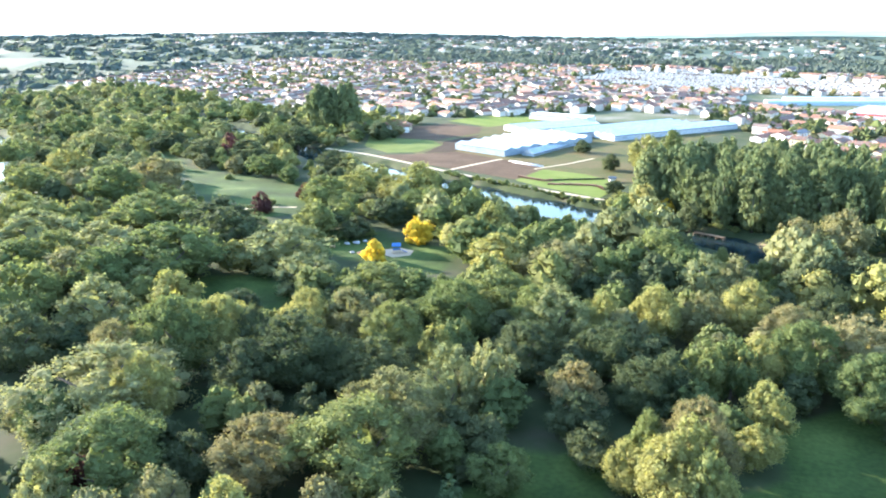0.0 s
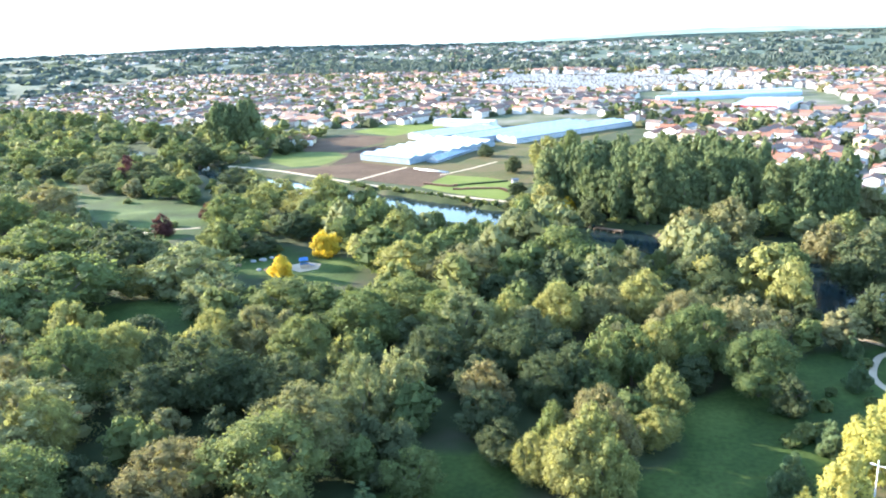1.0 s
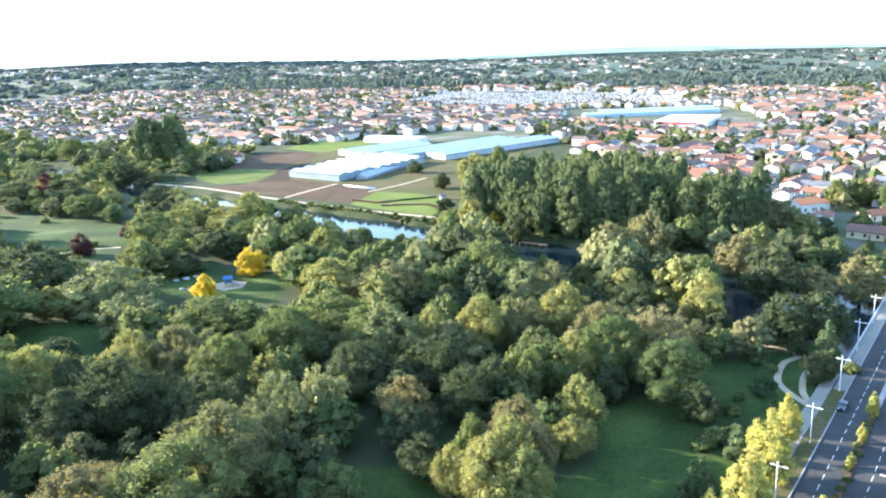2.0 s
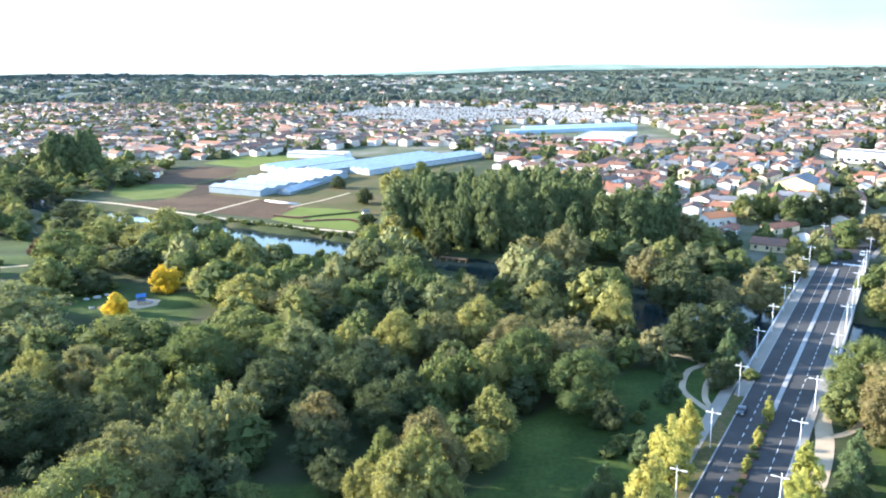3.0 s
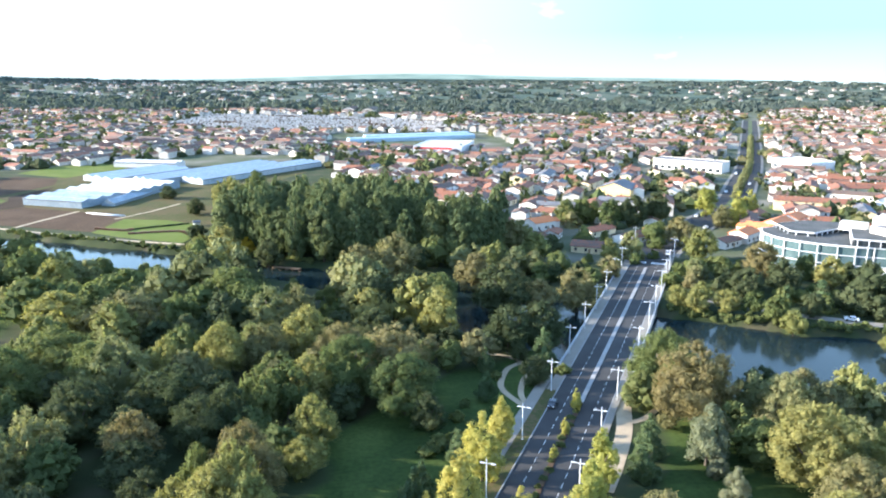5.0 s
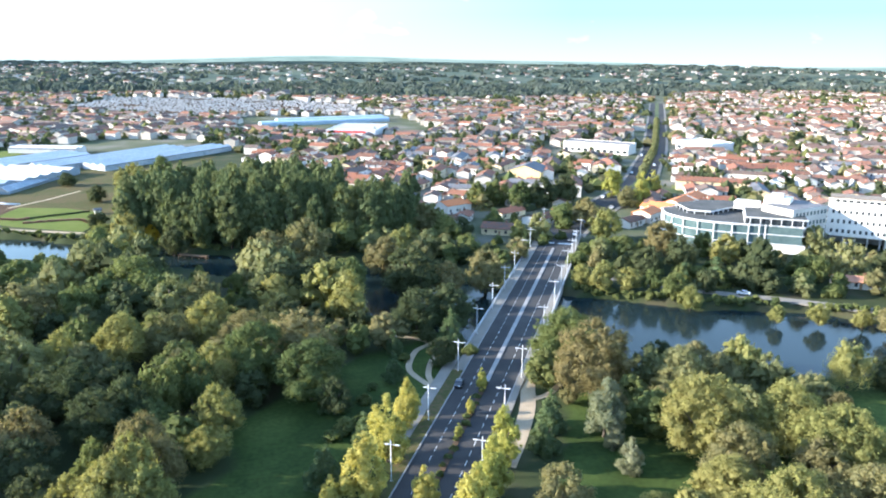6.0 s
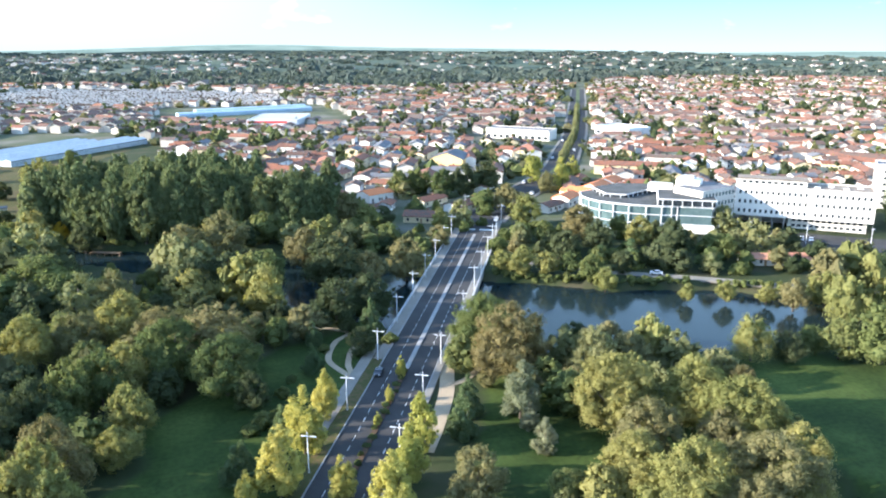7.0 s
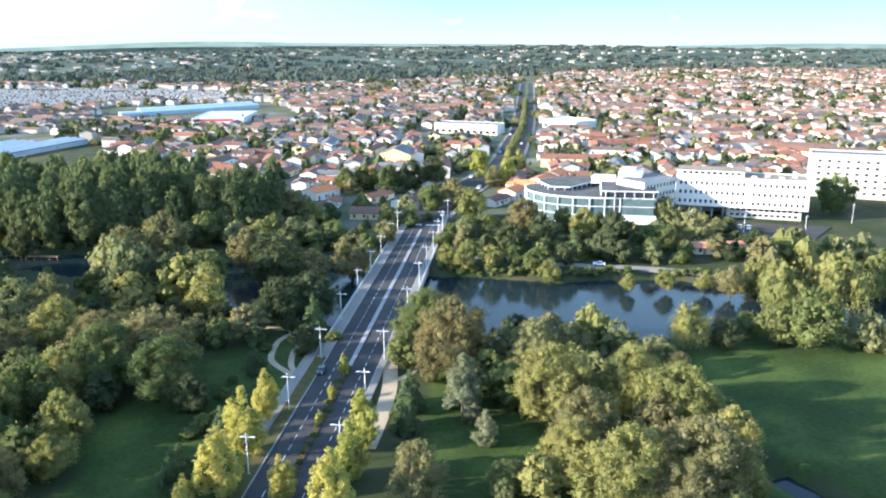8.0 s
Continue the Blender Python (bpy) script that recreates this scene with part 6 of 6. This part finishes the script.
hospital()
pavilion()
flats = flat_hall("apartment_block", 323, 271, -44, 62, 14, 20.5, "render_white", "roof_grey", "white apartment block with rows of small windows")
for z in (2.0, 5.0, 8.0, 11.0, 14.0, 17.0):
    window_row(flats, 2, 60, -0.01, z, 14, 1.6, 1.2)
flat_hall("supermarket", 75, 691, -21, 44, 58, 8.4, "metal_white", "roof_pale", "large white retail warehouse with a red fascia band", 0, "red_paint")
vault_hall(22, 815, 12, 140, 13, 5, "hall_blue", "long pale blue vaulted hall behind the retail shed")
vault_hall(40, 846, 12, 120, 13, 5, "hall_blue", "long pale blue vaulted hall behind the retail shed")
flat_hall("shop_row", 250, 575, -46, 53, 18, 7.5, "render_white", "roof_grey", "long white flat-roofed shop building", 10)
flat_hall("depot", 345, 568, -73, 36, 26, 6.5, "metal_white", "metal_grey", "low pale depot with a blue-grey metal roof", 5)
hangar = house(175.5, 451, 53, 20, 21, 6.5, "render_yellow", "roof_grey", "large cream hall with a grey gable roof", 0.36)
for x, y, turn, w, label in ((414, 376, -51.8, 62, 0), (410, 338, -73.9, 62, 0), (432, 330, -60, 80, 0), (396, 300, -45, 60, 0)):
    house(x, y, turn, w, 10, 6.0, "render_white", "roof_tile", "long white terrace with one red tiled roof")
house(266, 392, -30, 40, 10, 5.6, "render_cream", "roof_tile", "long cream terrace with a red tiled roof")


# ---- cars ----
def build_car(paint, label):
    car = tagged(new("car"), label, "car", "cars")
    prof = [(-2.1, 0.35), (-2.15, 0.75), (-1.95, 0.95), (-1.1, 1.0), (-0.45, 1.42), (0.95, 1.45), (1.75, 1.05), (2.1, 0.95), (2.12, 0.4)]
    n = len(prof)
    v = [(a, -0.85 + 0.14 * (b > 1.1), b) for a, b in prof] + [(a, 0.85 - 0.14 * (b > 1.1), b) for a, b in prof]
    f = [(i, i + 1, i + 1 + n, i + n) for i in range(n - 1)] + [(n - 1, 0, n, 2 * n - 1), tuple(range(n - 1, -1, -1)), tuple(range(n, 2 * n))]
    f = [q[::-1] for q in f]
    body = part("body", mesh_from("body", v, f, [paint]), car)
    part("windscreen", mesh_from("windscreen", [(-1.08, -0.68, 1.03), (-1.08, 0.68, 1.03), (-0.5, 0.62, 1.42), (-0.5, -0.62, 1.42)], [(0, 3, 2, 1)], ["glass_dark"]), body, pose(-0.02, 0, 0.02))
    part("rear_window", mesh_from("rear_window", [(1.65, -0.66, 1.13), (1.65, 0.66, 1.13), (1.02, 0.6, 1.44), (1.02, -0.6, 1.44)], [(0, 1, 2, 3)], ["glass_dark"]), body, pose(0.02, 0, 0.02))
    for side in (-1, 1):
        part("side_window", mesh_from("side_window", *box_data(-0.7, side * 0.8 - 0.05, 1.02, 1.2, side * 0.8 + 0.05, 1.36), ["glass_dark"]), body)
        part("headlight", mesh_from("headlight", *box_data(-2.17, side * 0.6 - 0.18, 0.66, -2.05, side * 0.6 + 0.18, 0.82), ["paint_white"]), body)
        for x in (-1.3, 1.3):
            part("wheel", mesh_from("wheel", *tube_data([(x, side * 0.88, 0.32), (x, side * 0.68, 0.32)], [0.32, 0.32], 12), ["tyre"]), car)
    return car


dark_car = build_car("car_dark", "dark hatchback on the carriageway of the bridge road")
pale_car = build_car("car_pale", "pale car parked on asphalt beside the road")
dark_car.matrix_basis = pose(*at(172, -32.9), ROAD_Z, 0, 0, 61.3)
parked = [(236 + 2.6 * k, 243 - 2.3 * k, 45) for k in range(6)] + [(228 + 2.6 * k, 236 - 2.2 * k, 45) for k in range(5)]
parked += [(*at(338, -20.5), 61), (165, 214, -35), (*at(400, -8), 50), (*at(430, -14), 55), (*at(470, 9), 58), (*at(520, -1), 60), (*at(560, 13), 61), (*at(610, 4), 61)]
for i, (x, y, a) in enumerate(parked):
    m = pose(x, y, 0.3 if i < 11 else 0.26, 0, 0, a)
    if i == 0:
        pale_car.matrix_basis = m
    else:
        copy_thing(pale_car, m)
patch("car_park", [(216, 236), (246, 250), (282, 220), (252, 204)], "asphalt", 0.28, "asphalt car park before the office block", "car park")

# ---- playground ----
play = tagged(new("playground_tower"), "blue and timber playground climbing tower on sand", "playground")
play.matrix_basis = pose(-121, 251, 0.1, 0, 0, 25) @ Matrix.Diagonal((0.75, 0.75, 0.75, 1))
for x in (-1.6, 1.6):
    for y in (-1.2, 1.2):
        part("post", bevel_box(x - 0.12, y - 0.12, 0, x + 0.12, y + 0.12, 3.6, "timber", 0.02), play)
part("platform", bevel_box(-1.8, -1.4, 1.4, 1.8, 1.4, 1.6, "timber", 0.02), play)
part("roof", mesh_from("roof", [(-2.2, -1.8, 3.4), (2.2, -1.8, 3.4), (2.2, 1.8, 3.4), (-2.2, 1.8, 3.4), (-2, 0, 4.8), (2, 0, 4.8)], [(0, 1, 5, 4), (2, 3, 4, 5), (1, 2, 5), (3, 0, 4), (3, 2, 1, 0)], ["blue_paint"]), play)
part("slide", mesh_from("slide", [(1.8, -0.5, 1.6), (1.8, 0.5, 1.6), (5, 0.5, 0.2), (5, -0.5, 0.2), (1.8, -0.5, 1.4), (1.8, 0.5, 1.4), (5, 0.5, 0.05), (5, -0.5, 0.05)], [(0, 3, 2, 1), (4, 5, 6, 7), (0, 4, 7, 3), (1, 2, 6, 5), (2, 3, 7, 6), (0, 1, 5, 4)], ["blue_paint"]), play)
part("panel", bevel_box(-1.75, -1.35, 1.6, 1.75, -1.25, 2.5, "blue_paint", 0.02), play)
patch("sand_pit", [(-126, 248), (-120, 245), (-115, 249), (-116, 255), (-122, 257), (-127, 253)], "gravel", 0.08, "pale sand surface under the climbing tower", "sand")
for x, y, r in ((-140, 258, 1.2), (-143, 256, 0.9), (-138, 261, 0.8), (-136, 246, 0.8)):
    bm = bmesh.new()
    bmesh.ops.create_icosphere(bm, subdivisions=2, radius=r)
    for v in bm.verts:
        v.co = Vector((v.co.x * 1.3, v.co.y, v.co.z * 0.6)) * (1 + 0.25 * noise.noise(v.co * 1.3))
    me = bpy.data.meshes.new("boulder")
    bm.to_mesh(me)
    bm.free()
    me.materials.append(MATS["concrete"])
    rock = tagged(new("boulder", me), "pale boulder on the park lawn", "boulder")
    rock.location = (x, y, 0.25)


# ---- boats and park furniture ----
def build_boat(x, y, turn):
    boat = tagged(new("boat"), "small white cabin boat moored at the river bank", "boat")
    boat.matrix_basis = pose(x, y, WATER_Z, 0, 0, turn)
    n = 9
    rim = [(2.6 * math.cos(a) * (1.25 if math.cos(a) > 0 else 0.9), 1.0 * math.sin(a), 0.75) for a in np.linspace(0, 2 * math.pi, n)[:-1]]
    keel = [(a * 0.8, b * 0.6, -0.2) for a, b, _ in rim]
    m = len(rim)
    part("hull", mesh_from("hull", keel + rim, [(i, (i + 1) % m, (i + 1) % m + m, i + m) for i in range(m)] + [tuple(range(m, 2 * m)), tuple(range(m - 1, -1, -1))], ["paint_white"]), boat)
    cabin = part("cabin", bevel_box(-1.4, -0.7, 0.75, 0.8, 0.7, 1.9, "paint_white", 0.08), boat)
    part("window", mesh_from("window", *box_data(-1.1, -0.73, 1.2, 0.5, 0.73, 1.6), ["glass_dark"]), cabin)


build_boat(201, 170, -30)


def landing(x, y, turn, w):
    jetty = tagged(new("jetty"), "low weathered timber landing stage at the water", "jetty")
    jetty.matrix_basis = pose(x, y, 0, 0, 0, turn)
    for k in range(int(w / 0.5)):
        part("plank", mesh_from("plank", *box_data(k * 0.5, -1, -1.3, k * 0.5 + 0.44, 1, -1.18), ["timber"]), jetty)
    for k in range(int(w / 3) + 1):
        for s in (-0.9, 0.9):
            part("post", mesh_from("post", *tube_data([(k * 3, s, -4), (k * 3, s, -0.9)], [0.1, 0.1], 6), ["timber"]), jetty)


landing(-22, 317, -25, 12)
landing(2, 306, -28, 8)
for x, y, a in ((-150, 264, 30), (-133, 246, 70), (-146, 250, 10), (-222, 300, 50)):
    bench = tagged(new("picnic_table"), "weathered timber picnic table on park grass", "picnic table", "picnic tables in the park")
    bench.matrix_basis = pose(x, y, 0, 0, 0, a)
    part("tabletop", bevel_box(-0.9, -0.38, 0.7, 0.9, 0.38, 0.76, "timber", 0.01), bench)
    for s in (-0.75, 0.75):
        part("bench_seat", bevel_box(-0.9, s - 0.14, 0.42, 0.9, s + 0.14, 0.47, "timber", 0.01), bench)
        part("leg", bevel_box(s - 0.05, -0.7, 0, s + 0.05, 0.7, 0.7, "timber", 0.01), bench)
for x, y in ((296, 222), (262, 215), (243, 228), (228, 242)):
    copy_thing(first_lamp, pose(x, y, 0, 0, 0, 20))
